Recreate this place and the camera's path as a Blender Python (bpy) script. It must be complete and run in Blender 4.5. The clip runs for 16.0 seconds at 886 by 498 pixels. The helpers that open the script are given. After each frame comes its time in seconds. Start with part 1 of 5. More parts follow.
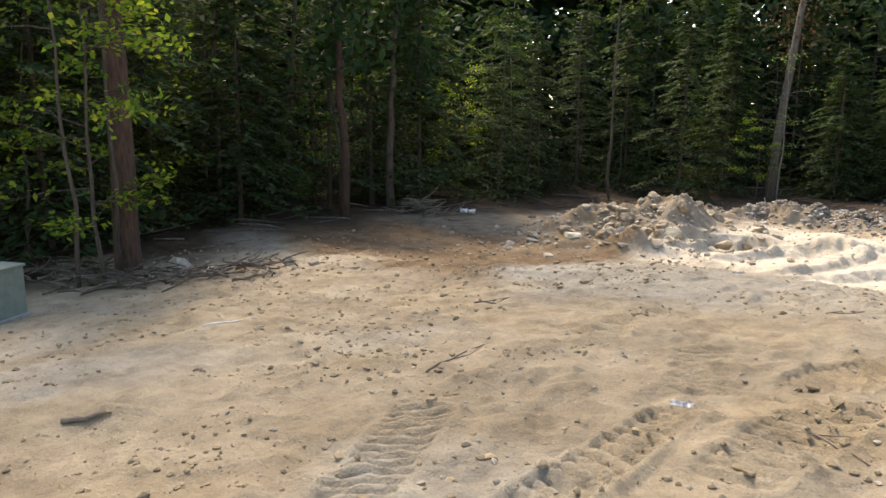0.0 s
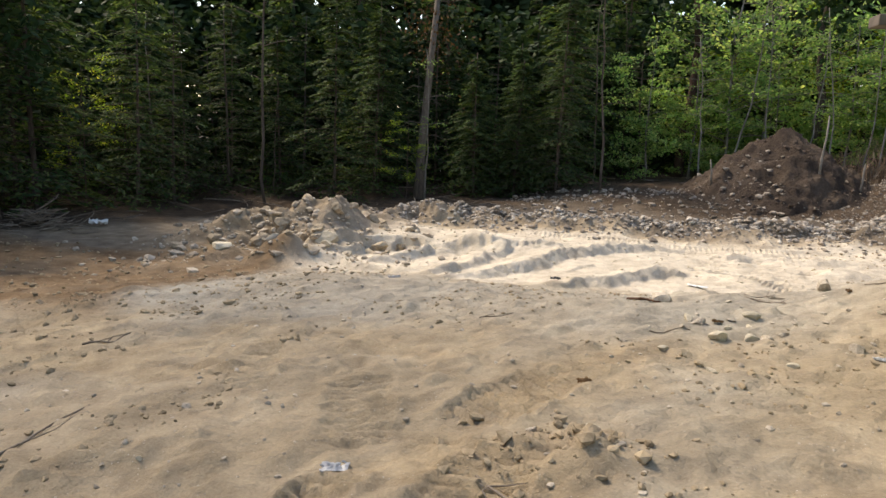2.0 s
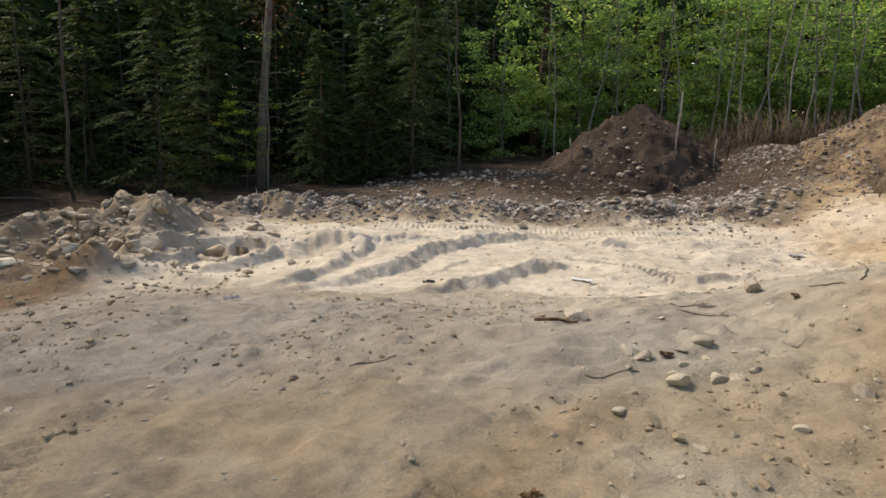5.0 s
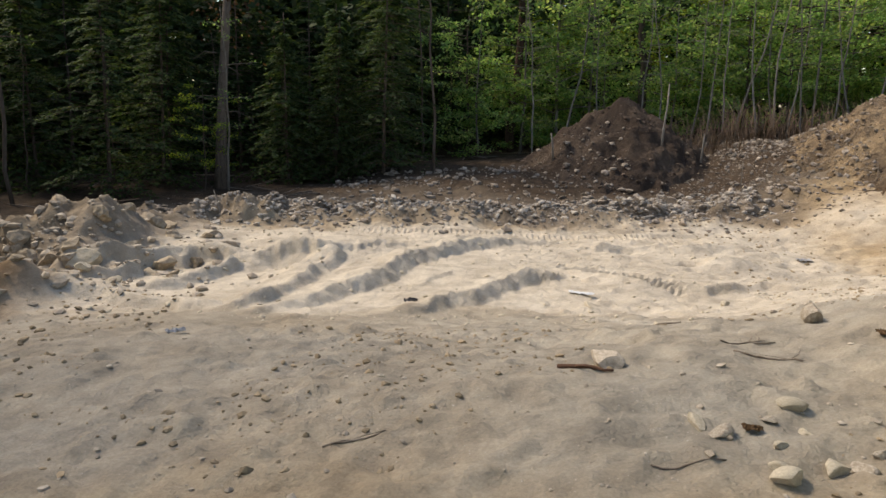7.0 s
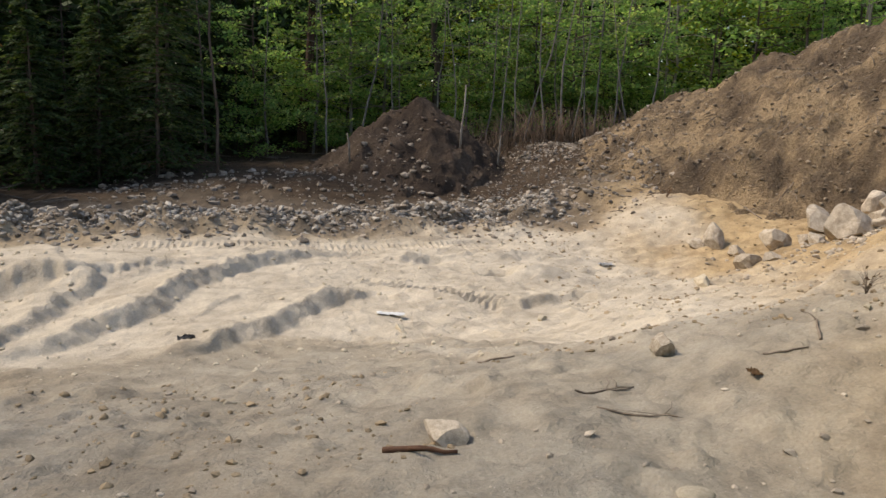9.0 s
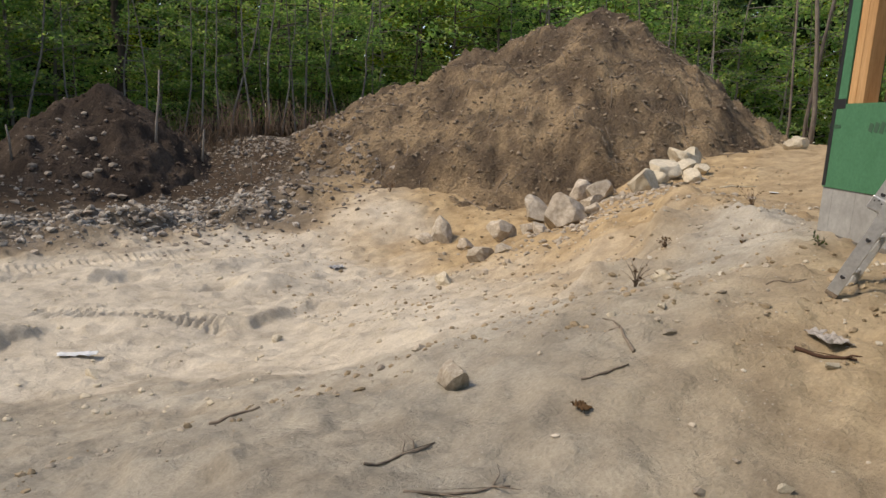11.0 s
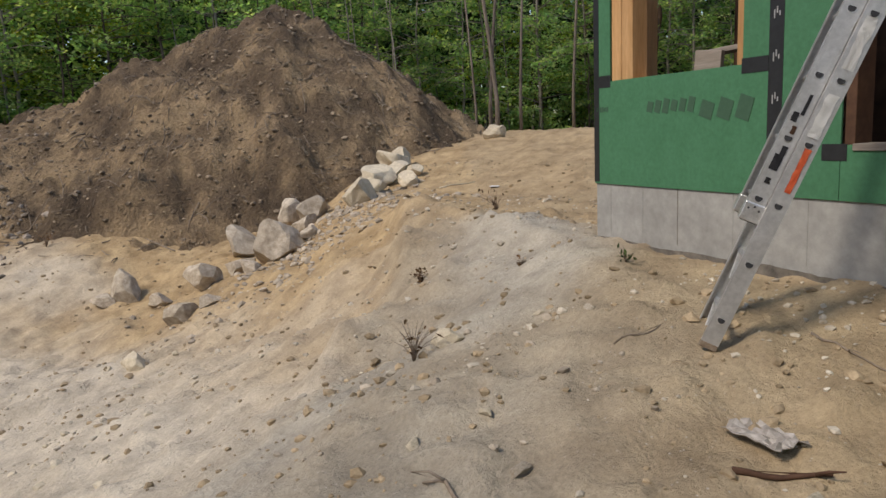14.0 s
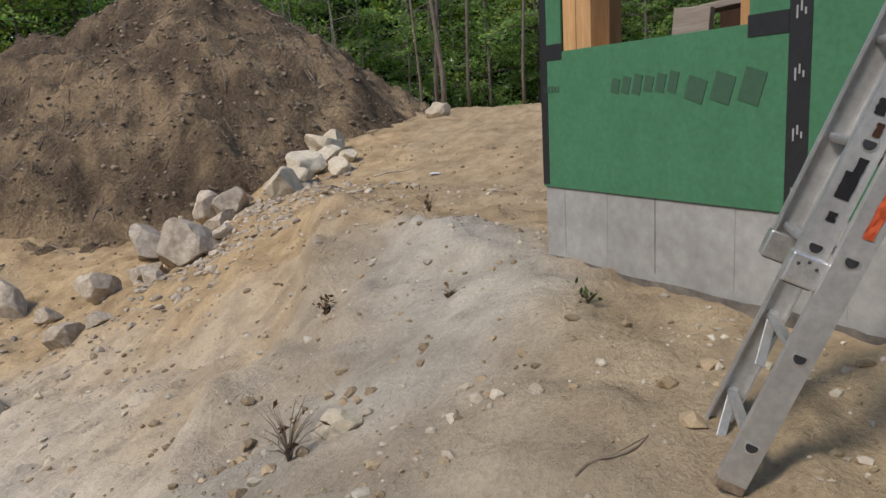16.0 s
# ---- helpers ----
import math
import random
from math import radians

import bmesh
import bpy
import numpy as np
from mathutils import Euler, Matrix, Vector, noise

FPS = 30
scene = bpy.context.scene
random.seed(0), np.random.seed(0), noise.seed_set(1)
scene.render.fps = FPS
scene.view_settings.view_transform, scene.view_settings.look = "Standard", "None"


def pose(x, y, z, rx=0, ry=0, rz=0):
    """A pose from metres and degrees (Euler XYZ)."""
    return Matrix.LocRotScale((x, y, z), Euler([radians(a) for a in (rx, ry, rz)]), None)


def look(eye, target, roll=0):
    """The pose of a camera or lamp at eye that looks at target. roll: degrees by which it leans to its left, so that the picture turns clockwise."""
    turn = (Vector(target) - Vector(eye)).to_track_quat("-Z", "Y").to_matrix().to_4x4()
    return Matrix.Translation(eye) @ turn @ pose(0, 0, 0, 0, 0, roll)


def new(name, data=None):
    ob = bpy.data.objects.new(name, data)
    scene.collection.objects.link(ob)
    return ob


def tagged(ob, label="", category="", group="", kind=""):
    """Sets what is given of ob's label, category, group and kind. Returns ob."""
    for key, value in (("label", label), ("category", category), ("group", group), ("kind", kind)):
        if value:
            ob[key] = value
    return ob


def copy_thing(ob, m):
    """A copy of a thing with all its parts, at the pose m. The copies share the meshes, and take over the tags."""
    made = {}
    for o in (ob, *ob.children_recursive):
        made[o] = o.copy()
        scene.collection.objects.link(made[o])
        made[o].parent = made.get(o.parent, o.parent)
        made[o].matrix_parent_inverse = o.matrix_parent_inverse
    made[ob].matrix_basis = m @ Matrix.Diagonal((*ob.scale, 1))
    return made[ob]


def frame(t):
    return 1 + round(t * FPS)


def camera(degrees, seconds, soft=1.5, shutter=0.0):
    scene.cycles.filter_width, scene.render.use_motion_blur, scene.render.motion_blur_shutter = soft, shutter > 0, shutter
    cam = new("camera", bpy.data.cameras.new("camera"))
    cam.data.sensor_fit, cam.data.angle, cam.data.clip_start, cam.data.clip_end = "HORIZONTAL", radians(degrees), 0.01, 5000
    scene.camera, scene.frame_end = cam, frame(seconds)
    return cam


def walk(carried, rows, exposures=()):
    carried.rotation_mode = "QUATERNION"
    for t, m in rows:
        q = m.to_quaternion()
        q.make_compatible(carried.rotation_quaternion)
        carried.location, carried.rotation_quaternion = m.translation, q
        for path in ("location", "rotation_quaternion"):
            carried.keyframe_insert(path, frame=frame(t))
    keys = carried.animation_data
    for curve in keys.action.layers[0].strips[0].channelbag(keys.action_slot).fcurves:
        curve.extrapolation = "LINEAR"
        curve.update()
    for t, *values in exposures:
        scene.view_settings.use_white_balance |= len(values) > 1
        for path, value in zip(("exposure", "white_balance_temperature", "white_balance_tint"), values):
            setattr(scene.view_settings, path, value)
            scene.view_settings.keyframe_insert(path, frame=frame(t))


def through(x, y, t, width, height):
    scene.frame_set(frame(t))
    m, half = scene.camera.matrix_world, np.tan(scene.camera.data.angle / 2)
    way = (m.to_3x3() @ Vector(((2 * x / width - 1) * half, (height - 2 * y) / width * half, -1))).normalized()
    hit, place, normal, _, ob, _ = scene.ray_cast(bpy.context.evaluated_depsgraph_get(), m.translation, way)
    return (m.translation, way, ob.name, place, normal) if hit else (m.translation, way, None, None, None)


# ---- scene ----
cam = camera(62.8, 16.0)
METRES, EYE, TILT, LEAN, TURN = 12.4, 1.775, 0.0, 0.0, 44.3
ROWS = [
    (0.0, 0.0, 0.0, 0.0, 0.13, -10.94, -0.66),
    (0.5, 0.0051, 0.0373, -0.0043, -3.18, -10.8, -1.03),
    (1.0, 0.0099, 0.0606, -0.0063, -9.29, -10.43, -1.75),
    (1.5, 0.0292, 0.0842, -0.0064, -17.38, -10.31, -1.75),
    (2.0, 0.0461, 0.1044, -0.0075, -25.99, -10.19, -2.03),
    (2.5, 0.057, 0.1312, -0.0086, -35.03, -10.1, -2.66),
    (3.0, 0.064, 0.153, -0.0092, -40.33, -10.19, -2.84),
    (3.5, 0.0736, 0.1737, -0.01, -40.96, -10.4, -2.38),
    (4.0, 0.0963, 0.2055, -0.0112, -39.41, -10.7, -1.82),
    (4.5, 0.1151, 0.2407, -0.0129, -38.0, -11.02, -1.43),
    (7.0, 0.1962, 0.3884, -0.0183, -40.58, -11.59, -1.34),
    (7.5, 0.2181, 0.4099, -0.0188, -44.06, -11.51, -1.49),
    (8.0, 0.2394, 0.433, -0.0188, -47.7, -11.42, -1.76),
    (10.5, 0.3599, 0.5418, -0.0356, -73.76, -10.09, -3.97),
    (11.0, 0.3887, 0.5511, -0.0375, -79.57, -9.98, -3.52),
    (11.5, 0.4187, 0.5568, -0.0347, -84.61, -10.32, -2.4),
    (12.0, 0.4492, 0.5652, -0.0352, -89.17, -10.32, -1.55),
    (12.5, 0.4796, 0.5708, -0.0342, -92.99, -10.26, -0.43),
    (13.0, 0.5115, 0.5706, -0.0329, -96.45, -10.14, 1.05),
    (13.5, 0.5396, 0.5699, -0.0326, -100.07, -9.58, 1.92),
    (14.0, 0.5673, 0.5651, -0.0322, -103.62, -9.2, 2.43),
    (14.5, 0.5949, 0.554, -0.0326, -106.71, -9.64, 2.7),
    (15.0, 0.6203, 0.5413, -0.031, -108.35, -10.48, 2.95),
    (15.5, 0.6471, 0.5264, -0.0297, -108.29, -11.0, 3.19),
    (16.0, 0.6734, 0.5124, -0.0268, -107.3, -11.28, 3.28),
]
walk(cam, [(t, pose(0, 0, EYE, TILT, LEAN, TURN) @ pose(METRES * x, METRES * y, METRES * z, 90 + pitch, roll, yaw)) for t, x, y, z, yaw, pitch, roll in ROWS], [(0.0, 1.5, 7700, 12), (2.0, 1.15, 7600, 12), (4.0, 0.85, 7500, 12), (8.0, 0.63, 7400, 12), (11.0, 0.42, 7200, 12), (12.5, 0.22, 7100, 12), (16.0, 0.25, 6450, 12)])

# ---------------------------------------------------------------- light
SUN_AZ, SUN_EL = 66.0, 48.0      # degrees west of +y, degrees above the horizon
world = bpy.data.worlds.new("world")
scene.world = world
world.use_nodes = True
wn = world.node_tree.nodes
sky = wn.new("ShaderNodeTexSky")
sky.sky_type, sky.sun_disc = "NISHITA", False
sky.sun_elevation, sky.sun_rotation = radians(SUN_EL), radians(-SUN_AZ)
wn["Background"].inputs["Strength"].default_value = 0.15
world.node_tree.links.new(sky.outputs[0], wn["Background"].inputs["Color"])
sun = new("sun", bpy.data.lights.new("sun", "SUN"))
sun.data.energy, sun.data.angle, sun.data.color = 2.5, radians(12.0), (1.0, 0.92, 0.80)
sun_dir = Vector((-math.sin(radians(SUN_AZ)) * math.cos(radians(SUN_EL)), math.cos(radians(SUN_AZ)) * math.cos(radians(SUN_EL)), math.sin(radians(SUN_EL))))
sun.matrix_world = look(sun_dir * 60, (0, 0, 0))


# ---------------------------------------------------------------- noise and ground shape
def hash2(i, j, seed):
    n = (i * 374761393 + j * 668265263 + seed * 1442695041) & 0xFFFFFFFF
    n = ((n ^ (n >> 13)) * 1274126177) & 0xFFFFFFFF
    return ((n ^ (n >> 16)) & 0xFFFF) / 65535.0


def vnoise(x, y, seed=0):
    xi, yi = np.floor(x).astype(np.int64), np.floor(y).astype(np.int64)
    u, v = x - xi, y - yi
    u, v = u * u * (3 - 2 * u), v * v * (3 - 2 * v)
    a, b = hash2(xi, yi, seed), hash2(xi + 1, yi, seed)
    c, d = hash2(xi, yi + 1, seed), hash2(xi + 1, yi + 1, seed)
    return (a + (b - a) * u) * (1 - v) + (c + (d - c) * u) * v - 0.5


def fbm(x, y, seed=0, octaves=4, gain=0.5):
    total, amp = 0.0, 1.0
    for k in range(octaves):
        total = total + amp * vnoise(x * 2 ** k + 17.3 * k, y * 2 ** k - 9.1 * k, seed + k)
        amp *= gain
    return total


def sm(a, b, v):
    t = np.clip((v - a) / (b - a), 0, 1)
    return t * t * (3 - 2 * t)


CREST_X = (-30, -14, -6, -2, -0.5, 2, 4.3, 5.8, 8, 10.5, 13, 20, 40)
CREST_Y = (7, 8.6, 10.0, 9.6, 9.7, 10.4, 11.2, 12.1, 15.3, 17.6, 19.4, 20.5, 22)


def off_crest(x, y):
    return y - np.interp(x, CREST_X, CREST_Y)


def bump(x, y, cx, cy, rx, ry, turn=0.0):
    c, s = math.cos(radians(turn)), math.sin(radians(turn))
    u, v = ((x - cx) * c + (y - cy) * s) / rx, (-(x - cx) * s + (y - cy) * c) / ry
    return np.exp(-(u * u + v * v))


def base_ground(x, y):
    pad = -0.27 + 0.10 * np.maximum(np.minimum(x, 0), -15) + 0.71 * sm(0.3, 4.6, x) - 0.14 * sm(6.2, 9, x) + 0.15 * np.clip(x - 11.5, 0, 6)
    basin = -1.65 - 0.2 * sm(-4, -9, x) + (0.4 + 0.5 * sm(-8, 0, x)) * sm(24.5, 31, y)
    basin = basin + 1.35 * sm(4.5, 9.5, x) * sm(19.0, 24.5, y)
    s = off_crest(x, y)
    east = sm(2, 5, x)
    t = np.clip(s / (7.0 + 1.0 * east), 0, 1)
    fall = (1 - east) * sm(0, 1, t) + east * (1 - (1 - t) ** 1.5)
    return pad + (np.minimum(basin, pad) - pad) * fall


TREE_LINE = ((-23, -6), (-18, 3), (-19, 9), (-21, 15), (-20, 20), (-17, 25.5), (-11, 28), (-6, 30), (-2, 36), (3, 40), (9, 39), (15, 37), (21, 34), (27, 29), (33, 22), (38, 12))
_ta = np.degrees(np.arctan2([p[1] - 12 for p in TREE_LINE], [p[0] for p in TREE_LINE]))
_ta = np.where(_ta < -90, _ta + 360, _ta)
_tr = np.hypot([p[0] for p in TREE_LINE], [p[1] - 12 for p in TREE_LINE])


def beyond_trees(x, y):
    """Metres behind the edge of the wood."""
    a = np.degrees(np.arctan2(y - 12, x))
    a = np.where(a < -90, a + 360, a)
    return np.hypot(x, y - 12) - np.interp(a, _ta[::-1], _tr[::-1])


def line_dist(x, y, pts):
    """Signed distance to a polyline (positive on its left) and the share of its length at the nearest point."""
    best, sign, along = np.full(np.shape(x), 1e9), np.ones(np.shape(x)), np.zeros(np.shape(x))
    n = len(pts) - 1
    for k in range(n):
        (ax, ay), (bx, by) = pts[k], pts[k + 1]
        dx, dy = bx - ax, by - ay
        u = np.clip(((x - ax) * dx + (y - ay) * dy) / (dx * dx + dy * dy), 0, 1)
        d = np.hypot(x - ax - u * dx, y - ay - u * dy)
        near = d < best
        best = np.where(near, d, best)
        sign = np.where(near, np.sign(dx * (y - ay) - dy * (x - ax)), sign)
        along = np.where(near, (k + u) / n, along)
    return best * sign, along


def push_up(x, y, pts, h, gentle, steep):
    """A push-up of sand along a line: a long gentle flank on its left, a face at its angle of repose on its right."""
    d, t = line_dist(x, y, pts)
    ends = sm(0, 0.3, t) * (1 - sm(0.85, 1, t))
    face = np.clip(1 + d / (steep * (0.4 + ends)), 0, 1)
    return h * ends * np.where(d > 0, np.exp(-np.abs(d) / gentle), face)


def treads(x, y, a, b, width, pitch, depth, slant=0.0):
    """The print of a track machine's bars between two points."""
    (ax, ay), (bx, by) = a, b
    length = math.hypot(bx - ax, by - ay)
    ux, uy = (bx - ax) / length, (by - ay) / length
    u, v = (x - ax) * ux + (y - ay) * uy, -(x - ax) * uy + (y - ay) * ux
    on = sm(-0.05, 0.1, u) * (1 - sm(length - 0.1, length + 0.05, u)) * (1 - sm(width / 2 - 0.03, width / 2 + 0.03, np.abs(v)))
    bars = np.cos((u + slant * v + 0.03 * vnoise(x * 6, y * 6, 77)) * 2 * math.pi / pitch)
    rim = np.exp(-((np.abs(v) - width / 2 - 0.05) / 0.04) ** 2) * sm(0, 0.2, u) * (1 - sm(length - 0.2, length, u)) * (0.6 + 0.8 * vnoise(x * 5, y * 5, 78))
    return 1.7 * depth * (on * (0.8 * np.clip(2 * bars, -1, 1) - 0.6) + 1.3 * rim)


RIDGES = (
    (((-5.4, 14.6), (-4.8, 14.7), (-4.32, 15.7), (-3.91, 16.5), (-3.48, 17.4), (-3.03, 18.95), (-2.65, 19.6), (-2.13, 20.6), (-1.1, 21.6), (0.4, 22.2)), 0.27, 0.8, 0.26),
    (((-3.15, 15.3), (-3.0, 15.9), (-2.81, 16.9), (-2.5, 17.6), (-2.0, 18.2)), 0.10, 0.4, 0.16),
    (((-2.9, 14.9), (-2.57, 15.4), (-2.29, 16.0), (-1.88, 16.5), (-1.53, 17.05), (-1.23, 17.65), (-0.71, 18.2), (0.15, 18.65)), 0.24, 0.65, 0.24),
    (((-5.9, 14.9), (-5.26, 14.9), (-4.84, 15.6), (-4.78, 16.4), (-4.65, 17.4), (-4.6, 18.3), (-4.2, 19.1)), 0.30, 0.8, 0.26),
    (((-9.8, 15.9), (-8.6, 15.8), (-7.4, 15.6), (-6.6, 15.4), (-5.9, 15.1), (-5.2, 15.0)), 0.20, 0.7, 0.22),
    (((-7.5, 16.3), (-6.9, 16.9), (-6.5, 17.5), (-6.2, 18.3)), 0.28, 0.6, 0.24),
    (((-8.7, 16.2), (-8.1, 16.9), (-7.8, 17.6)), 0.30, 0.5, 0.24),
    (((1.0, 18.3), (2.1, 17.6), (3.4, 18.2), (5.2, 17.5), (6.4, 17.3)), 0.17, 0.45, 0.16),
    (((-0.3, 21.0), (1.2, 21.2), (2.6, 21.4), (4.5, 21.2)), 0.08, 0.3, 0.12),
    (((-4.2, 22.3), (-1.0, 22.9), (2.5, 23.0), (4.5, 23.4)), 0.06, 0.3, 0.12),
)
LEDGE = ((-9.3, 16.6), (-8.5, 17.4), (-7.9, 18.4), (-7.1, 18.8), (-6.2, 18.6), (-5.4, 18.95), (-4.7, 19.0), (-3.9, 19.8), (-2.8, 20.9))


def ground_z(x, y):
    x, y = np.asarray(x, float), np.asarray(y, float)
    z = base_ground(x, y)
    near = 1 - sm(45, 70, np.hypot(x, y - 10))
    pad = 1 - sm(3, 6, off_crest(x, y))
    sandy = sm(3, 6, off_crest(x, y)) * (1 - sm(21.5, 24, y)) * (1 - sm(5, 8, x))
    calm = 1 - 0.7 * sandy * (1 - sm(-2.0, 0.0, x))
    z = z + near * (0.16 * fbm(x * 0.22, y * 0.22, 3, 3) + 0.075 * calm * fbm(x * 1.1, y * 1.1, 11, 3))
    z = z + near * calm * (0.030 + 0.030 * pad) * fbm(x * 5, y * 5, 31, 4)
    z = z + near * calm * 0.03 * np.maximum(fbm(x * 3.1, y * 3.1, 41, 3) - 0.18, 0) * 4
    wx, wy = x + 0.16 * fbm(x * 2.4, y * 2.4, 91, 4), y + 0.16 * fbm(x * 2.4, y * 2.4, 95, 4)
    rough = vnoise(x * 1.6, y * 1.6, 98) + 0.5 * vnoise(x * 4.5, y * 4.5, 99)
    heave = np.zeros_like(z)
    for pts, h, gentle, steep in RIDGES:
        heave = np.maximum(heave, push_up(wx, wy, pts, 0.86 * h * (1 + 0.6 * rough), gentle, 0.72 * steep))
    z = z + heave + 0.22 * heave * fbm(x * 4, y * 4, 43, 4)
    # the undercut edge of the sand, scalloped and fluted
    flutes = 0.08 * vnoise(x * 7 + 3 * y, 0.5 * y, 6) + 0.06 * vnoise(x * 15, y * 2, 7) + 0.10 * vnoise(x * 2.3, y * 2.3, 5)
    d, t = line_dist(wx, wy, LEDGE)
    d = d - flutes
    rim = sm(0, 0.08, t) * (1 - 0.9 * sm(0.72, 1, t))
    z = z + 0.42 * (1 + 0.9 * vnoise(x * 1.3 + 4, y * 1.3, 9)) * sm(-0.26, 0.04, d) * np.exp(-np.maximum(d, 0) / 3.5) * rim
    # slumped sand at the foot of the undercut edge
    z = z + 0.13 * sm(-0.9, -0.15, d) * (1 - sm(-0.15, 0.0, d)) * rim * (1 + 1.2 * fbm(x * 3, y * 3, 8, 3))
    z = z - 0.12 * bump(x, y, -7.3, 18.4, 0.5, 0.35) - 0.14 * bump(x, y, -5.5, 18.4, 0.5, 0.4)
    # a slab of pushed sand by the rocks
    z = z + 0.42 * bump(x, y, -8.6, 15.2, 0.9, 0.5, 55)
    z = z + sandy * (0.025 * fbm(x * 2.2, y * 2.2, 97, 3) + 0.02 * fbm(x * 7, y * 7, 100, 3))
    # a boot-deep hole with its spoil, and loose lumps round it
    z = z - 0.36 * bump(x, y, 2.5, 19.8, 0.30, 0.22) + 0.26 * bump(x, y, 3.2, 19.7, 0.7, 0.4) + 0.16 * bump(x, y, 2.9, 21.2, 0.5, 0.2) - 0.15 * bump(x, y, 1.4, 21.0, 0.3, 0.25)
    # rubble berm behind the sand and the lumpy mounds at its west end
    z = z + 0.38 * np.exp(-((y - 25.0 - 0.16 * x) / 1.4) ** 2) * sm(-13, -9, x) * (1 - sm(5, 10, x)) * (1 + 1.3 * fbm(x * 1.9, y * 1.9, 21, 4))
    lumps = 1 + 1.3 * fbm(x * 1.1, y * 1.1, 23, 4)
    z = z + (0.35 * bump(x, y, -9.5, 18.9, 0.9, 1.3, 10) + 0.70 * bump(x, y, -11.2, 18.9, 2.1, 1.5, 35) + 0.40 * bump(x, y, -9.8, 21.2, 1.3, 1.0, 20) + 0.42 * bump(x, y, -7.9, 23.3, 1.3, 0.6, 15)) * lumps
    z = z + 0.35 * bump(x, y, -9.6, 15.2, 2.0, 1.2, 40) * (1 + fbm(x * 1.5, y * 1.5, 27, 4))
    # ditch-like drop and bank under the east slope
    d, t = line_dist(x, y, ((3.2, 12.2), (4.3, 13.2), (5.6, 14.6), (7.2, 15.8)))
    z = z + 0.10 * np.exp(-(d / 0.35) ** 2) * (0.6 + 2 * vnoise(x * 1.7, y * 1.7, 29))
    z = z + push_up(wx, wy, ((9.6, 16.6), (8.2, 15.4), (7.0, 14.5), (5.9, 13.9), (4.8, 13.5), (3.6, 13.3)), 0.22 * (1 + rough), 0.9, 0.22)
    bank = sm(2.5, 5, x) * sm(0.3, 1.5, off_crest(x, y)) * (1 - sm(22, 25, y))
    z = z + bank * (0.16 * fbm(x * 0.9, y * 0.9, 37, 4) + 0.05 * fbm(x * 6, y * 6, 39, 3))
    # prints of track machines
    z = z + treads(x, y, (-2.42, 5.4), (-2.95, 6.8), 0.50, 0.12, 0.013)
    z = z + treads(x, y, (-3.1, 2.3), (-4.1, 4.1), 0.50, 0.14, 0.02, 0.2)
    z = z + treads(x, y, (-2.30, 2.6), (-2.30, 5.1), 0.40, 0.15, 0.03, -0.3)
    z = z + treads(x, y, (-1.55, 4.0), (-1.35, 5.6), 0.50, 0.13, 0.018, 0.2)
    z = z + treads(x, y, (-1.75, 5.9), (-1.35, 7.2), 0.55, 0.13, 0.022, -0.4)
    z = z + treads(x, y, (-3.9, 6.4), (-4.6, 8.0), 0.40, 0.12, 0.012)
    z = z + treads(x, y, (-0.2, 19.4), (1.9, 17.75), 0.45, 0.13, 0.03)
    z = z + treads(x, y, (-5.0, 22.0), (3.0, 22.6), 0.45, 0.14, 0.015)
    z = z + 0.12 * bump(x, y, -1.05, 5.6, 0.35, 0.25) * (1 + 2 * fbm(x * 6, y * 6, 55, 3))
    return z


# ---------------------------------------------------------------- materials
def mat(name, build):
    m = bpy.data.materials.new(name)
    m.use_nodes = True
    nt = m.node_tree
    build(nt, nt.nodes["Principled BSDF"])
    return m


def noise_ramp(nt, scale, stops, detail=6, rough=0.6, coord=None):
    n = nt.nodes.new("ShaderNodeTexNoise")
    n.inputs["Scale"].default_value, n.inputs["Detail"].default_value, n.inputs["Roughness"].default_value = scale, detail, rough
    if coord:
        nt.links.new(coord, n.inputs["Vector"])
    r = nt.nodes.new("ShaderNodeValToRGB")
    els = r.color_ramp.elements
    while len(els) < len(stops):
        els.new(0.5)
    for e, (p, c) in zip(els, stops):
        e.position, e.color = p, (*c, 1)
    nt.links.new(n.outputs["Fac"], r.inputs["Fac"])
    return n, r


def add_bump(nt, bsdf, source, strength, distance):
    b = nt.nodes.new("ShaderNodeBump")
    b.inputs["Strength"].default_value, b.inputs["Distance"].default_value = strength, distance
    nt.links.new(source, b.inputs["Height"])
    nt.links.new(b.outputs["Normal"], bsdf.inputs["Normal"])
    return b


def plain(name, c0, c1, scale, rough=0.85, metal=0.0, bump_d=0.004, detail=6):
    def build(nt, p):
        tc = nt.nodes.new("ShaderNodeTexCoord")
        n, r = noise_ramp(nt, scale, [(0.3, c0), (0.7, c1)], detail, coord=tc.outputs["Object"])
        nt.links.new(r.outputs[0], p.inputs["Base Color"])
        p.inputs["Roughness"].default_value, p.inputs["Metallic"].default_value = rough, metal
        add_bump(nt, p, n.outputs["Fac"], 0.6, bump_d)
    return mat(name, build)


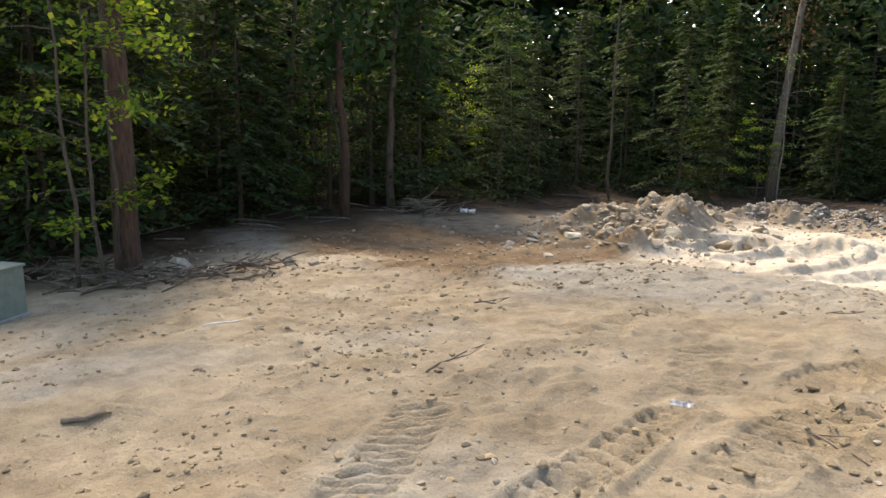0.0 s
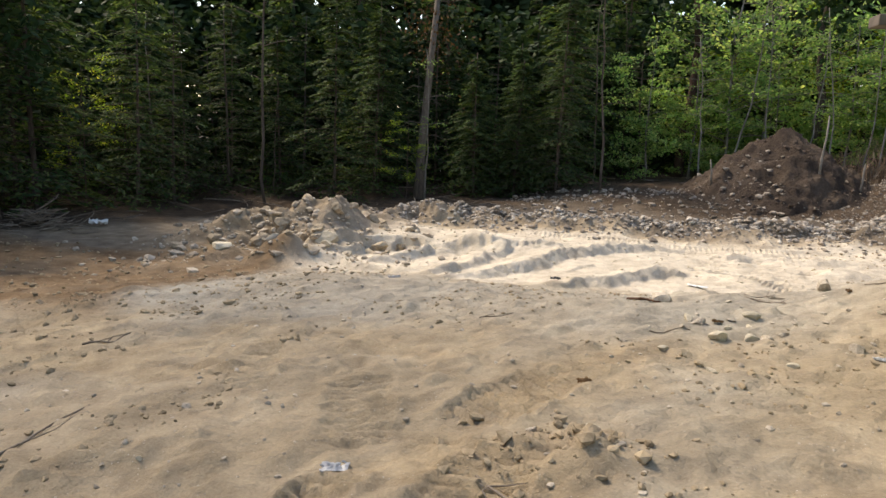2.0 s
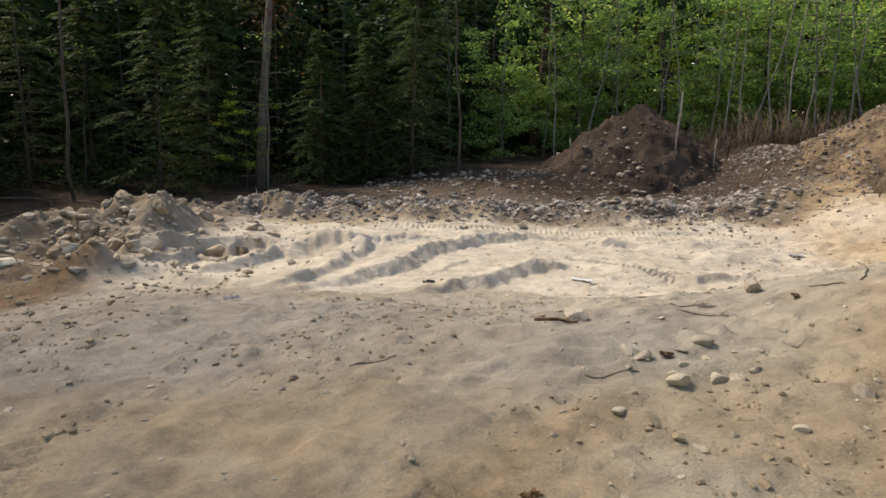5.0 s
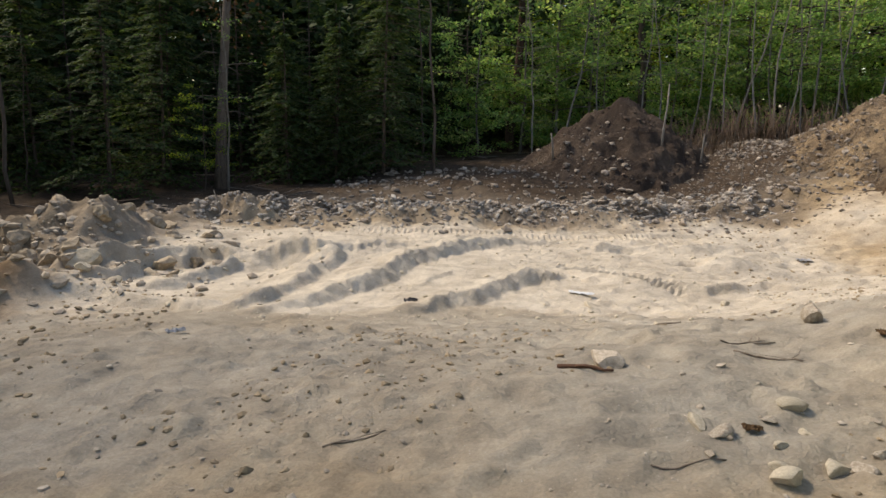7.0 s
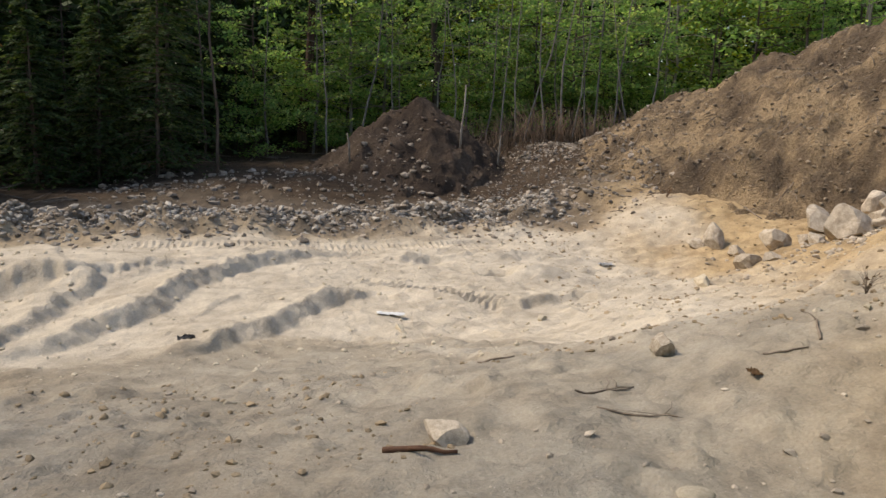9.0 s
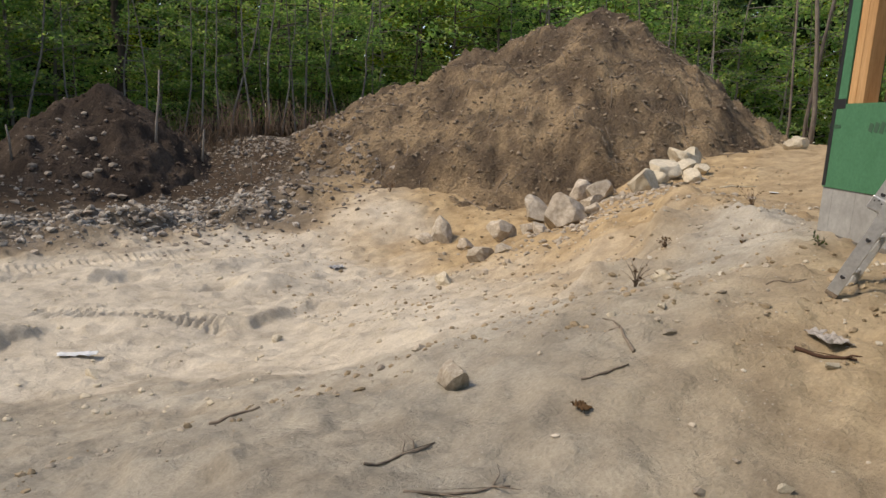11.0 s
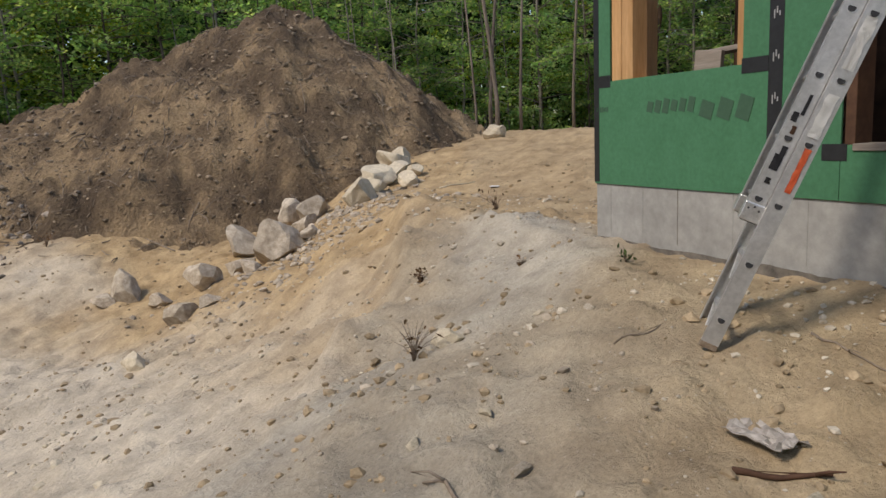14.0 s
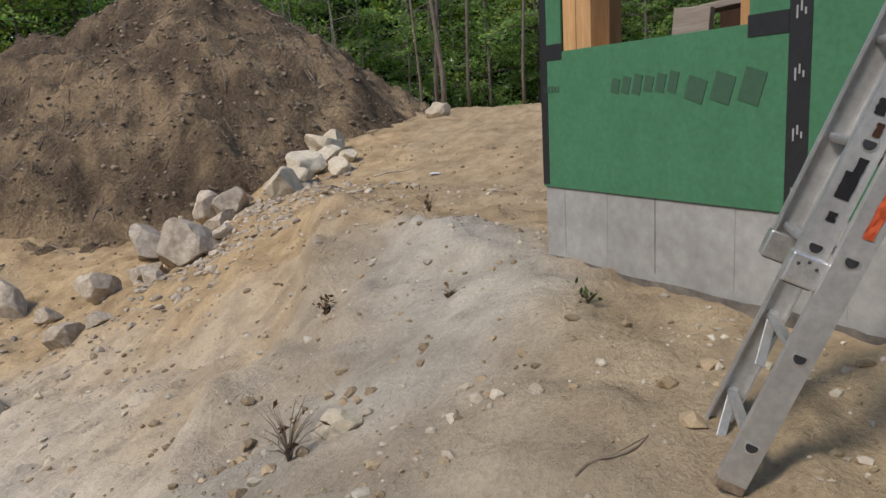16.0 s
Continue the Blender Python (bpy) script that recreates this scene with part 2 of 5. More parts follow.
def ground_material():
    def build(nt, p):
        L, N = nt.links.new, nt.nodes.new
        geo = N("ShaderNodeNewGeometry")
        pos = geo.outputs["Position"]

        def soil(dark, light, scale):
            n, r = noise_ramp(nt, scale, [(0.32, dark), (0.68, light)], 8, 0.62, pos)
            return r.outputs[0]

        def blend(fac, c0, c1, kind="MIX"):
            m = N("ShaderNodeMix")
            m.data_type, m.blend_type = "RGBA", kind
            if isinstance(fac, float):
                m.inputs[0].default_value = fac
            else:
                L(fac, m.inputs[0])
            L(c0, m.inputs[6])
            L(c1, m.inputs[7])
            return m.outputs[2]

        def mask(name):
            at = N("ShaderNodeAttribute")
            at.attribute_name = name
            return at.outputs["Fac"]

        c = soil((0.28, 0.225, 0.155), (0.45, 0.37, 0.265), 0.9)
        c = blend(mask("clay"), c, soil((0.36, 0.255, 0.14), (0.52, 0.395, 0.235), 1.3))
        c = blend(mask("dusty"), c, soil((0.31, 0.285, 0.24), (0.45, 0.415, 0.35), 1.1))
        c = blend(mask("sand"), c, soil((0.50, 0.445, 0.365), (0.645, 0.585, 0.49), 0.8))
        c = blend(mask("ash"), c, soil((0.38, 0.35, 0.295), (0.52, 0.485, 0.42), 1.4))
        # brown clay, its colour also lowered for the shade lying on the west slope
        c = blend(mask("brown"), c, soil((0.105, 0.066, 0.036), (0.25, 0.170, 0.10), 1.6))
        c = blend(mask("stony"), c, soil((0.115, 0.092, 0.07), (0.27, 0.225, 0.175), 2.2))
        c = blend(mask("litter"), c, soil((0.030, 0.021, 0.014), (0.085, 0.058, 0.038), 3.0))
        # damp blotches, fine grain and scattered grit
        n, r = noise_ramp(nt, 2.6, [(0.36, (0.72, 0.70, 0.68)), (0.60, (1.05, 1.04, 1.02))], 7, 0.65, pos)
        c = blend(0.85, c, r.outputs[0], "MULTIPLY")
        fine, r2 = noise_ramp(nt, 42.0, [(0.30, (0.72, 0.70, 0.66)), (0.70, (1.18, 1.16, 1.12))], 6, 0.7, pos)
        c = blend(0.7, c, r2.outputs[0], "MULTIPLY")
        v = N("ShaderNodeTexVoronoi")
        v.inputs["Scale"].default_value = 26.0
        L(pos, v.inputs["Vector"])
        vr = N("ShaderNodeValToRGB")
        vr.color_ramp.elements[0].position, vr.color_ramp.elements[0].color = 0.10, (0.62, 0.57, 0.50, 1)
        vr.color_ramp.elements[1].position, vr.color_ramp.elements[1].color = 0.17, (0, 0, 0, 1)
        L(v.outputs["Distance"], vr.inputs["Fac"])
        gate, gr = noise_ramp(nt, 1.7, [(0.50, (0, 0, 0)), (0.62, (0.55, 0.55, 0.55))], 5, 0.6, pos)
        c2 = blend(gr.outputs[0], c, vr.outputs[0], "LIGHTEN")
        L(c2, p.inputs["Base Color"])
        p.inputs["Roughness"].default_value = 0.95
        p.inputs["Specular IOR Level"].default_value = 0.2
        mid, _ = noise_ramp(nt, 11.0, [(0, (0, 0, 0)), (1, (1, 1, 1))], 8, 0.68, pos)
        add = N("ShaderNodeMath")
        add.operation = "MULTIPLY_ADD"
        add.inputs[1].default_value = 0.35
        L(fine.outputs["Fac"], add.inputs[0])
        L(mid.outputs["Fac"], add.inputs[2])
        add_bump(nt, p, add.outputs[0], 0.8, 0.055)
    return mat("ground_soil", build)


def pile_material(name, dark, mid, light):
    def build(nt, p):
        L, N = nt.links.new, nt.nodes.new
        pos = N("ShaderNodeNewGeometry").outputs["Position"]
        mp = N("ShaderNodeMapping")
        mp.inputs["Scale"].default_value = (1.0, 1.0, 0.42)
        L(pos, mp.inputs["Vector"])
        n, r = noise_ramp(nt, 0.55, [(0.36, dark), (0.50, mid), (0.60, light)], 11, 0.70, mp.outputs[0])
        f, r2 = noise_ramp(nt, 14.0, [(0.30, (0.55, 0.52, 0.50)), (0.66, (1.2, 1.18, 1.12))], 8, 0.7, pos)
        m = N("ShaderNodeMix")
        m.data_type, m.blend_type = "RGBA", "MULTIPLY"
        m.inputs[0].default_value = 0.85
        L(r.outputs[0], m.inputs[6])
        L(r2.outputs[0], m.inputs[7])
        L(m.outputs[2], p.inputs["Base Color"])
        p.inputs["Roughness"].default_value = 0.95
        p.inputs["Specular IOR Level"].default_value = 0.15
        add_bump(nt, p, f.outputs["Fac"], 1.0, 0.16)
    return mat(name, build)


def varied(name, c0, c1, scale, rough=0.85, metal=0.0, bump_d=0.004, spread=0.3, stretch=None, detail=7, island=False):
    """A two-tone grainy material whose brightness differs from piece to piece."""
    def build(nt, p):
        L, N = nt.links.new, nt.nodes.new
        tc = N("ShaderNodeTexCoord")
        co = tc.outputs["Object"]
        if stretch:
            mp = N("ShaderNodeMapping")
            mp.inputs["Scale"].default_value = stretch
            L(co, mp.inputs["Vector"])
            co = mp.outputs[0]
        n, r = noise_ramp(nt, scale, [(0.32, c0), (0.68, c1)], detail, 0.65, co)
        n2, r2 = noise_ramp(nt, scale * 6, [(0.3, (0.75, 0.75, 0.75)), (0.7, (1.12, 1.12, 1.12))], 5, 0.65, co)
        m = N("ShaderNodeMix")
        m.data_type, m.blend_type = "RGBA", "MULTIPLY"
        m.inputs[0].default_value = 0.7
        L(r.outputs[0], m.inputs[6])
        L(r2.outputs[0], m.inputs[7])
        hs = N("ShaderNodeHueSaturation")
        mr = N("ShaderNodeMapRange")
        mr.inputs["To Min"].default_value, mr.inputs["To Max"].default_value = 1 - spread, 1 + spread
        rnd = N("ShaderNodeNewGeometry").outputs["Random Per Island"] if island else N("ShaderNodeObjectInfo").outputs["Random"]
        L(rnd, mr.inputs["Value"])
        L(mr.outputs[0], hs.inputs["Value"])
        L(m.outputs[2], hs.inputs["Color"])
        L(hs.outputs[0], p.inputs["Base Color"])
        p.inputs["Roughness"].default_value, p.inputs["Metallic"].default_value = rough, metal
        p.inputs["Specular IOR Level"].default_value = 0.3
        add_bump(nt, p, n2.outputs["Fac"], 0.6, bump_d)
    return mat(name, build)


def leaf_material(name, c0, c1, c2, through=0.4):
    def build(nt, p):
        L, N = nt.links.new, nt.nodes.new
        r = N("ShaderNodeValToRGB")
        els = r.color_ramp.elements
        els.new(0.5)
        for e, (q, c) in zip(els, ((0.0, c0), (0.6, c1), (1.0, c2))):
            e.position, e.color = q, (*c, 1)
        geo = N("ShaderNodeNewGeometry")
        L(geo.outputs["Random Per Island"], r.inputs["Fac"])
        hs = N("ShaderNodeHueSaturation")
        mr = N("ShaderNodeMapRange")
        mr.inputs["To Min"].default_value, mr.inputs["To Max"].default_value = 0.7, 1.3
        L(N("ShaderNodeObjectInfo").outputs["Random"], mr.inputs["Value"])
        L(mr.outputs[0], hs.inputs["Value"])
        L(r.outputs[0], hs.inputs["Color"])
        L(hs.outputs[0], p.inputs["Base Color"])
        p.inputs["Roughness"].default_value = 0.7
        p.inputs["Specular IOR Level"].default_value = 0.12
        tr = N("ShaderNodeBsdfTranslucent")
        bright = N("ShaderNodeMix")
        bright.data_type, bright.blend_type = "RGBA", "MULTIPLY"
        bright.inputs[0].default_value = 1.0
        bright.inputs[7].default_value = (1.5, 1.5, 0.8, 1)
        L(hs.outputs[0], bright.inputs[6])
        L(bright.outputs[2], tr.inputs["Color"])
        mx = N("ShaderNodeMixShader")
        mx.inputs[0].default_value = through
        L(p.outputs[0], mx.inputs[1])
        L(tr.outputs[0], mx.inputs[2])
        L(mx.outputs[0], nt.nodes["Material Output"].inputs["Surface"])
    return mat(name, build)


M_soil = ground_material()
M_pile = pile_material("pile_soil", (0.105, 0.079, 0.058), (0.205, 0.152, 0.102), (0.42, 0.312, 0.195))
M_topsoil = pile_material("topsoil", (0.045, 0.034, 0.028), (0.082, 0.061, 0.048), (0.135, 0.103, 0.08))
M_rock = varied("granite", (0.29, 0.235, 0.175), (0.58, 0.505, 0.40), 4.0, 0.85, 0, 0.02, 0.2)
M_palerock = varied("pale_rock", (0.47, 0.40, 0.29), (0.66, 0.58, 0.44), 4.0, 0.85, 0, 0.02, 0.15)
M_chips = varied("stone_chips", (0.29, 0.24, 0.18), (0.50, 0.43, 0.34), 7.0, 0.9, 0, 0.01, 0.28, island=True)
M_darkchips = varied("dark_stones", (0.15, 0.122, 0.095), (0.37, 0.315, 0.255), 7.0, 0.9, 0, 0.01, 0.45, island=True)
M_grit = varied("grey_rubble", (0.22, 0.195, 0.165), (0.46, 0.42, 0.36), 7.0, 0.9, 0, 0.01, 0.4, island=True)
M_palechips = varied("pale_chips", (0.36, 0.31, 0.24), (0.58, 0.52, 0.42), 7.0, 0.9, 0, 0.01, 0.25, island=True)
M_lump = varied("hard_clay", (0.27, 0.21, 0.14), (0.45, 0.37, 0.265), 4.0, 0.92, 0, 0.02, 0.2)
M_brush = varied("cut_brush", (0.07, 0.053, 0.04), (0.23, 0.185, 0.145), 9.0, 0.9, 0, 0.004, 0.4, island=True)
M_clods = varied("soil_clods", (0.22, 0.165, 0.10), (0.40, 0.31, 0.20), 9.0, 0.95, 0, 0.01, 0.3, island=True)
M_green = varied("green_sheathing", (0.050, 0.160, 0.080), (0.064, 0.190, 0.099), 5.0, 0.75, 0, 0.0006, 0.05)
M_ink = plain("printed_ink", (0.030, 0.080, 0.045), (0.040, 0.095, 0.055), 30.0, 0.8, 0, 0.0002)
M_tape = plain("black_tape", (0.012, 0.013, 0.014), (0.022, 0.023, 0.025), 20.0, 0.5, 0, 0.0006)
M_tapemark = plain("tape_print", (0.25, 0.25, 0.25), (0.38, 0.38, 0.38), 20.0, 0.6, 0, 0.0002)
M_conc = varied("concrete", (0.25, 0.245, 0.23), (0.37, 0.365, 0.345), 2.2, 0.9, 0, 0.004, 0.05)
M_tar = plain("damp_proofing", (0.06, 0.054, 0.046), (0.22, 0.195, 0.165), 9.0, 0.95)
M_alu = varied("aluminium", (0.46, 0.455, 0.44), (0.60, 0.595, 0.58), 6.0, 0.45, 0.75, 0.0006, 0.05)
M_rim = varied("worn_aluminium", (0.50, 0.49, 0.47), (0.72, 0.71, 0.69), 20.0, 0.35, 0.8, 0.001, 0.1)
M_soiled = plain("soiled_metal", (0.10, 0.065, 0.04), (0.30, 0.235, 0.17), 30.0, 0.9, 0.2, 0.002)
M_white = plain("white_label", (0.62, 0.62, 0.60), (0.78, 0.78, 0.76), 12.0, 0.6, 0, 0.0003)
M_orange = plain("orange_label", (0.62, 0.10, 0.03), (0.72, 0.15, 0.05), 14.0, 0.6, 0, 0.0003)
M_black = plain("black_paint_and_holes", (0.010, 0.010, 0.012), (0.030, 0.030, 0.034), 25.0, 0.6, 0, 0.0004)
M_stud = varied("new_lumber", (0.42, 0.23, 0.095), (0.56, 0.34, 0.16), 3.0, 0.7, 0, 0.001, 0.15, (6, 6, 0.6))
M_oldwood = varied("weathered_board", (0.20, 0.17, 0.14), (0.34, 0.30, 0.26), 3.0, 0.85, 0, 0.002, 0.2, (0.6, 8, 8))
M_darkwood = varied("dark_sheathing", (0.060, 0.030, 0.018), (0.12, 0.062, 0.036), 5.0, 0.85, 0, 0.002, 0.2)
M_bark = varied("bark", (0.050, 0.038, 0.030), (0.135, 0.105, 0.082), 5.0, 0.95, 0, 0.03, 0.25, (3, 3, 0.5))
M_redbark = varied("pine_bark", (0.045, 0.027, 0.020), (0.12, 0.072, 0.050), 5.0, 0.95, 0, 0.03, 0.2, (3, 3, 0.5))
M_greybark = varied("grey_bark", (0.13, 0.115, 0.095), (0.29, 0.26, 0.22), 6.0, 0.9, 0, 0.006, 0.25, (3, 3, 0.8))
M_snagbark = varied("weathered_bark", (0.085, 0.068, 0.054), (0.21, 0.175, 0.14), 5.0, 0.95, 0, 0.02, 0.2, (3, 3, 0.6))
M_twig = varied("dead_twig", (0.13, 0.10, 0.075), (0.29, 0.235, 0.18), 9.0, 0.9, 0, 0.004, 0.35, island=True)
M_dry = varied("dry_stalks", (0.16, 0.105, 0.07), (0.30, 0.21, 0.14), 9.0, 0.9, 0, 0.004, 0.4, island=True)
M_maple = leaf_material("maple_leaf", (0.100, 0.205, 0.078), (0.195, 0.31, 0.125), (0.36, 0.415, 0.185), 0.62)
M_hemlock = leaf_material("hemlock_needles", (0.024, 0.048, 0.020), (0.050, 0.086, 0.034), (0.105, 0.135, 0.050), 0.36)
# hemlock needles again, with the wood's inner shade put into a darker colour
M_deep = leaf_material("shade_toned_needles", (0.016, 0.032, 0.014), (0.028, 0.052, 0.021), (0.05, 0.075, 0.030), 0.22)
M_beech = leaf_material("beech_leaf", (0.085, 0.155, 0.022), (0.16, 0.24, 0.034), (0.30, 0.30, 0.05), 0.55)
M_pine = leaf_material("pine_needles", (0.016, 0.036, 0.014), (0.028, 0.056, 0.020), (0.045, 0.075, 0.026), 0.2)
M_deadleaf = leaf_material("dead_leaf", (0.06, 0.032, 0.018), (0.12, 0.065, 0.033), (0.20, 0.12, 0.06), 0.2)
M_box = plain("utility_green", (0.155, 0.185, 0.150), (0.215, 0.25, 0.205), 9.0, 0.6, 0, 0.001)
M_plastic = plain("clear_plastic", (0.26, 0.25, 0.24), (0.50, 0.49, 0.48), 16.0, 0.3, 0, 0.01)


# ---------------------------------------------------------------- building blocks
def mesh_of(name, co, faces, material, smooth=False):
    """A mesh from arrays: co (n, 3) and faces, all of three or all of four corners."""
    co, faces = np.asarray(co, float), np.asarray(faces, int)
    k = faces.shape[1]
    me = bpy.data.meshes.new(name)
    me.vertices.add(len(co))
    me.vertices.foreach_set("co", co.ravel())
    me.loops.add(faces.size)
    me.loops.foreach_set("vertex_index", faces.ravel())
    me.polygons.add(len(faces))
    me.polygons.foreach_set("loop_start", np.arange(0, faces.size, k))
    me.polygons.foreach_set("loop_total", np.full(len(faces), k))
    me.polygons.foreach_set("use_smooth", np.full(len(faces), smooth))
    me.update()
    me.materials.append(material)
    return me


class Pile:
    """Collects pieces of one joined mesh."""

    def __init__(self):
        self.co, self.faces, self.n = [], [], 0

    def add(self, co, faces):
        self.co.append(np.asarray(co, float))
        self.faces.append(np.asarray(faces, int) + self.n)
        self.n += len(co)

    def mesh(self, name, material, smooth=False):
        return mesh_of(name, np.concatenate(self.co), np.concatenate(self.faces), material, smooth)


def tube(pts, radii, sides=6):
    pts = np.asarray(pts, float)
    radii = np.broadcast_to(np.asarray(radii, float), len(pts))
    d = np.gradient(pts, axis=0)
    d /= np.linalg.norm(d, axis=1)[:, None] + 1e-9
    up = np.where(np.abs(d[:, 2:3]) > 0.9, (1.0, 0, 0), (0, 0, 1.0))
    e1 = np.cross(d, up)
    e1 /= np.linalg.norm(e1, axis=1)[:, None]
    e2 = np.cross(d, e1)
    a = np.arange(sides) * 2 * math.pi / sides
    ring = pts[:, None] + radii[:, None, None] * (np.cos(a)[None, :, None] * e1[:, None] + np.sin(a)[None, :, None] * e2[:, None])
    n = len(pts)
    faces = []
    for i in range(n - 1):
        for j in range(sides):
            k = (j + 1) % sides
            faces.append((i * sides + j, i * sides + k, (i + 1) * sides + k, (i + 1) * sides + j))
    co = np.concatenate([ring.reshape(-1, 3), pts[:1], pts[-1:]])
    m = n * sides
    for j in range(0, sides, 2):
        faces.append((m, (j + 2) % sides, j + 1, j))
        b = (n - 1) * sides
        faces.append((m + 1, b + j, b + j + 1, b + (j + 2) % sides))
    return co, faces


def blades(centres, ahead, side, length, width):
    """Diamond leaves: centres (n, 3), unit vectors ahead and side, sizes (n,)."""
    l, w = length[:, None] / 2, width[:, None] / 2
    co = np.stack([centres - ahead * l, centres + side * w - ahead * l * 0.1, centres + ahead * l, centres - side * w - ahead * l * 0.1], 1).reshape(-1, 3)
    faces = np.arange(len(centres) * 4).reshape(-1, 4)
    return co, faces


def unit(v):
    return v / (np.linalg.norm(v, axis=-1, keepdims=True) + 1e-9)


def bm_object(name, bm, material, parent=None, label=""):
    me = bpy.data.meshes.new(name)
    bm.to_mesh(me)
    bm.free()
    me.materials.append(material)
    return mesh_object(name, me, parent, label)


def mesh_object(name, me, parent=None, label=""):
    ob = new(name, me)
    if parent:
        ob.parent = parent
    if label:
        ob["label"] = label
    return ob


def part(name, bm, material, parent, label=""):
    return bm_object(name, bm, material, parent, label)


def box(bm, m, sx, sy, sz, bevel=0.0):
    g = bmesh.ops.create_cube(bm, size=1, matrix=m @ Matrix.Diagonal((sx, sy, sz, 1)))
    if bevel:
        edges = list({e for v in g["verts"] for e in v.link_edges})
        bmesh.ops.bevel(bm, geom=edges, offset=bevel, segments=2, affect="EDGES", profile=0.5)
    return bm


def cuboid(m, sx, sy, sz, bevel=0.0):
    return box(bmesh.new(), m, sx, sy, sz, bevel)


def span(x0, x1, y0, y1, z0, z1, bevel=0.0):
    return cuboid(pose((x0 + x1) / 2, (y0 + y1) / 2, (z0 + z1) / 2), x1 - x0, y1 - y0, z1 - z0, bevel)


# ---------------------------------------------------------------- the ground: one sheet out to the horizon
def stepped(*zones):
    """Grid lines: (from, to, step) zone by zone, then growing steps out to 1500 m."""
    a = np.concatenate([np.arange(lo, hi - 1e-6, step) for lo, hi, step in zones])
    a = list(a)
    step = zones[-1][2] * 1.5
    while a[-1] < 1500:
        a.append(a[-1] + step)
        step *= 1.45
    step = zones[0][2] * 1.5
    while a[0] > -1500:
        a.insert(0, a[0] - step)
        step *= 1.45
    return np.array(a)


def sheet(name, xs, ys, height, material):
    gx, gy = np.meshgrid(xs, ys)
    gz = height(gx, gy)
    nx, ny = len(xs), len(ys)
    i = (np.arange(ny - 1)[:, None] * nx + np.arange(nx - 1)).ravel()
    me = mesh_of(name, np.stack([gx, gy, gz], -1).reshape(-1, 3), np.stack([i, i + 1, i + nx + 1, i + nx], -1), material, True)
    return new(name, me), gx, gy, gz


def lookup(xs, ys, z, x, y):
    """Heights of a sheet at points, by its own grid."""
    i, j = np.clip(np.searchsorted(xs, x) - 1, 0, len(xs) - 2), np.clip(np.searchsorted(ys, y) - 1, 0, len(ys) - 2)
    u, v = (x - xs[i]) / (xs[i + 1] - xs[i]), (y - ys[j]) / (ys[j + 1] - ys[j])
    return (z[j, i] * (1 - u) + z[j, i + 1] * u) * (1 - v) + (z[j + 1, i] * (1 - u) + z[j + 1, i + 1] * u) * v


GX = stepped((-30, -12, 0.3), (-12, -9.5, 0.09), (-9.5, -4.4, 0.055), (-4.4, 3.4, 0.034), (3.4, 9, 0.08), (9, 30, 0.35))
GY = stepped((-8, 1.8, 0.3), (1.8, 12.6, 0.036), (12.6, 21.5, 0.05), (21.5, 27, 0.075), (27, 48, 0.4))
ground, gx, gy, GZ = sheet("ground", GX, GY, ground_z, M_soil)
tagged(ground, "sandy clay ground of a building plot with ruts and rubble", "ground", kind="structure")
off = off_crest(gx, gy)
wob = fbm(gx * 0.5, gy * 0.5, 71, 4)
SAND_X = (-14, -9.0, -8.2, -5.8, -4.2, -3.3, -2.3, -0.5, 0.6, 1.2, 1.7, 2.2, 3.0, 5.0, 6.0, 9.0)
SAND_Y = (16.5, 15.2, 14.8, 14.9, 14.6, 15.0, 15.7, 16.1, 16.1, 15.3, 14.2, 13.3, 12.8, 13.6, 13.9, 16.0)
past = gy - np.interp(gx, SAND_X, SAND_Y) + 0.9 * wob + 0.3 * fbm(gx * 3, gy * 3, 72, 3)
sand = sm(-0.25, 0.35, past) * (1 - sm(22.6, 23.8, gy - 0.18 * gx + 1.2 * wob)) * (1 - sm(4.2, 7.5, gx + 2.0 * wob - 0.25 * (gy - 17))) * sm(-10.2, -9.0, gx + 1.0 * wob)
clay = np.maximum(sm(4.5, 7.5, gx + 1.5 * wob) * sm(17, 21, gy + wob) * (1 - sm(28, 31, gy)), 0.75 * sm(2.2, 4.5, gx) * sm(0.0, 2.0, off + 1.5 * wob) * (1 - sm(20, 24, gy)))
clay = np.maximum(clay, 0.9 * sm(-7.0, -8.6, gx + wob) * sm(7.6, 9.0, gy + 0.3 * (gx + 8) + 1.5 * wob) * (1 - sm(17, 20, gy)))
# west slope: brown clay together with its painted shade
brown = sm(-7.2, -8.8, gx + wob) * sm(7.4, 8.8, gy + 0.3 * (gx + 8) + 1.5 * wob) * (1 - sm(15.5, 18, gy + wob)) * (1.0 + 0.5 * wob)
dusty = sm(-2.4, 0.2, off + 1.5 * wob) * (1 - sm(-0.2, 0.3, past)) * (1 - sm(5.5, 8.5, gx)) * (0.75 + 0.5 * wob)
dusty = np.maximum(dusty, 0.7 * sm(-0.05, 0.35, fbm(gx * 0.35, gy * 0.35, 74, 4)) * (1 - sm(0, 3, off)) * (1 - sm(-0.5, 1.5, gx + wob)))
dusty = dusty * (1 - 0.75 * sm(0.8, 2.6, gx + 1.5 * wob) * (1 - sm(-1.0, 1.2, off)))
clay = np.maximum(clay, 0.3 * sm(0.0, 0.3, fbm(gx * 0.7, gy * 0.7, 73, 4)) * (1 - sm(2, 4, off)))
stony = np.maximum(sm(23.2, 24.4, gy - 0.12 * gx + 1.5 * wob), 0.0) * (1 - 0.8 * sm(5, 9, gx) * (1 - sm(25.5, 27, gy)))
stony = np.maximum(stony, 0.75 * sm(-8.0, -8.9, gx + 0.8 * wob) * sm(16.8, 17.8, gy - 0.2 * (gx + 9) + wob))
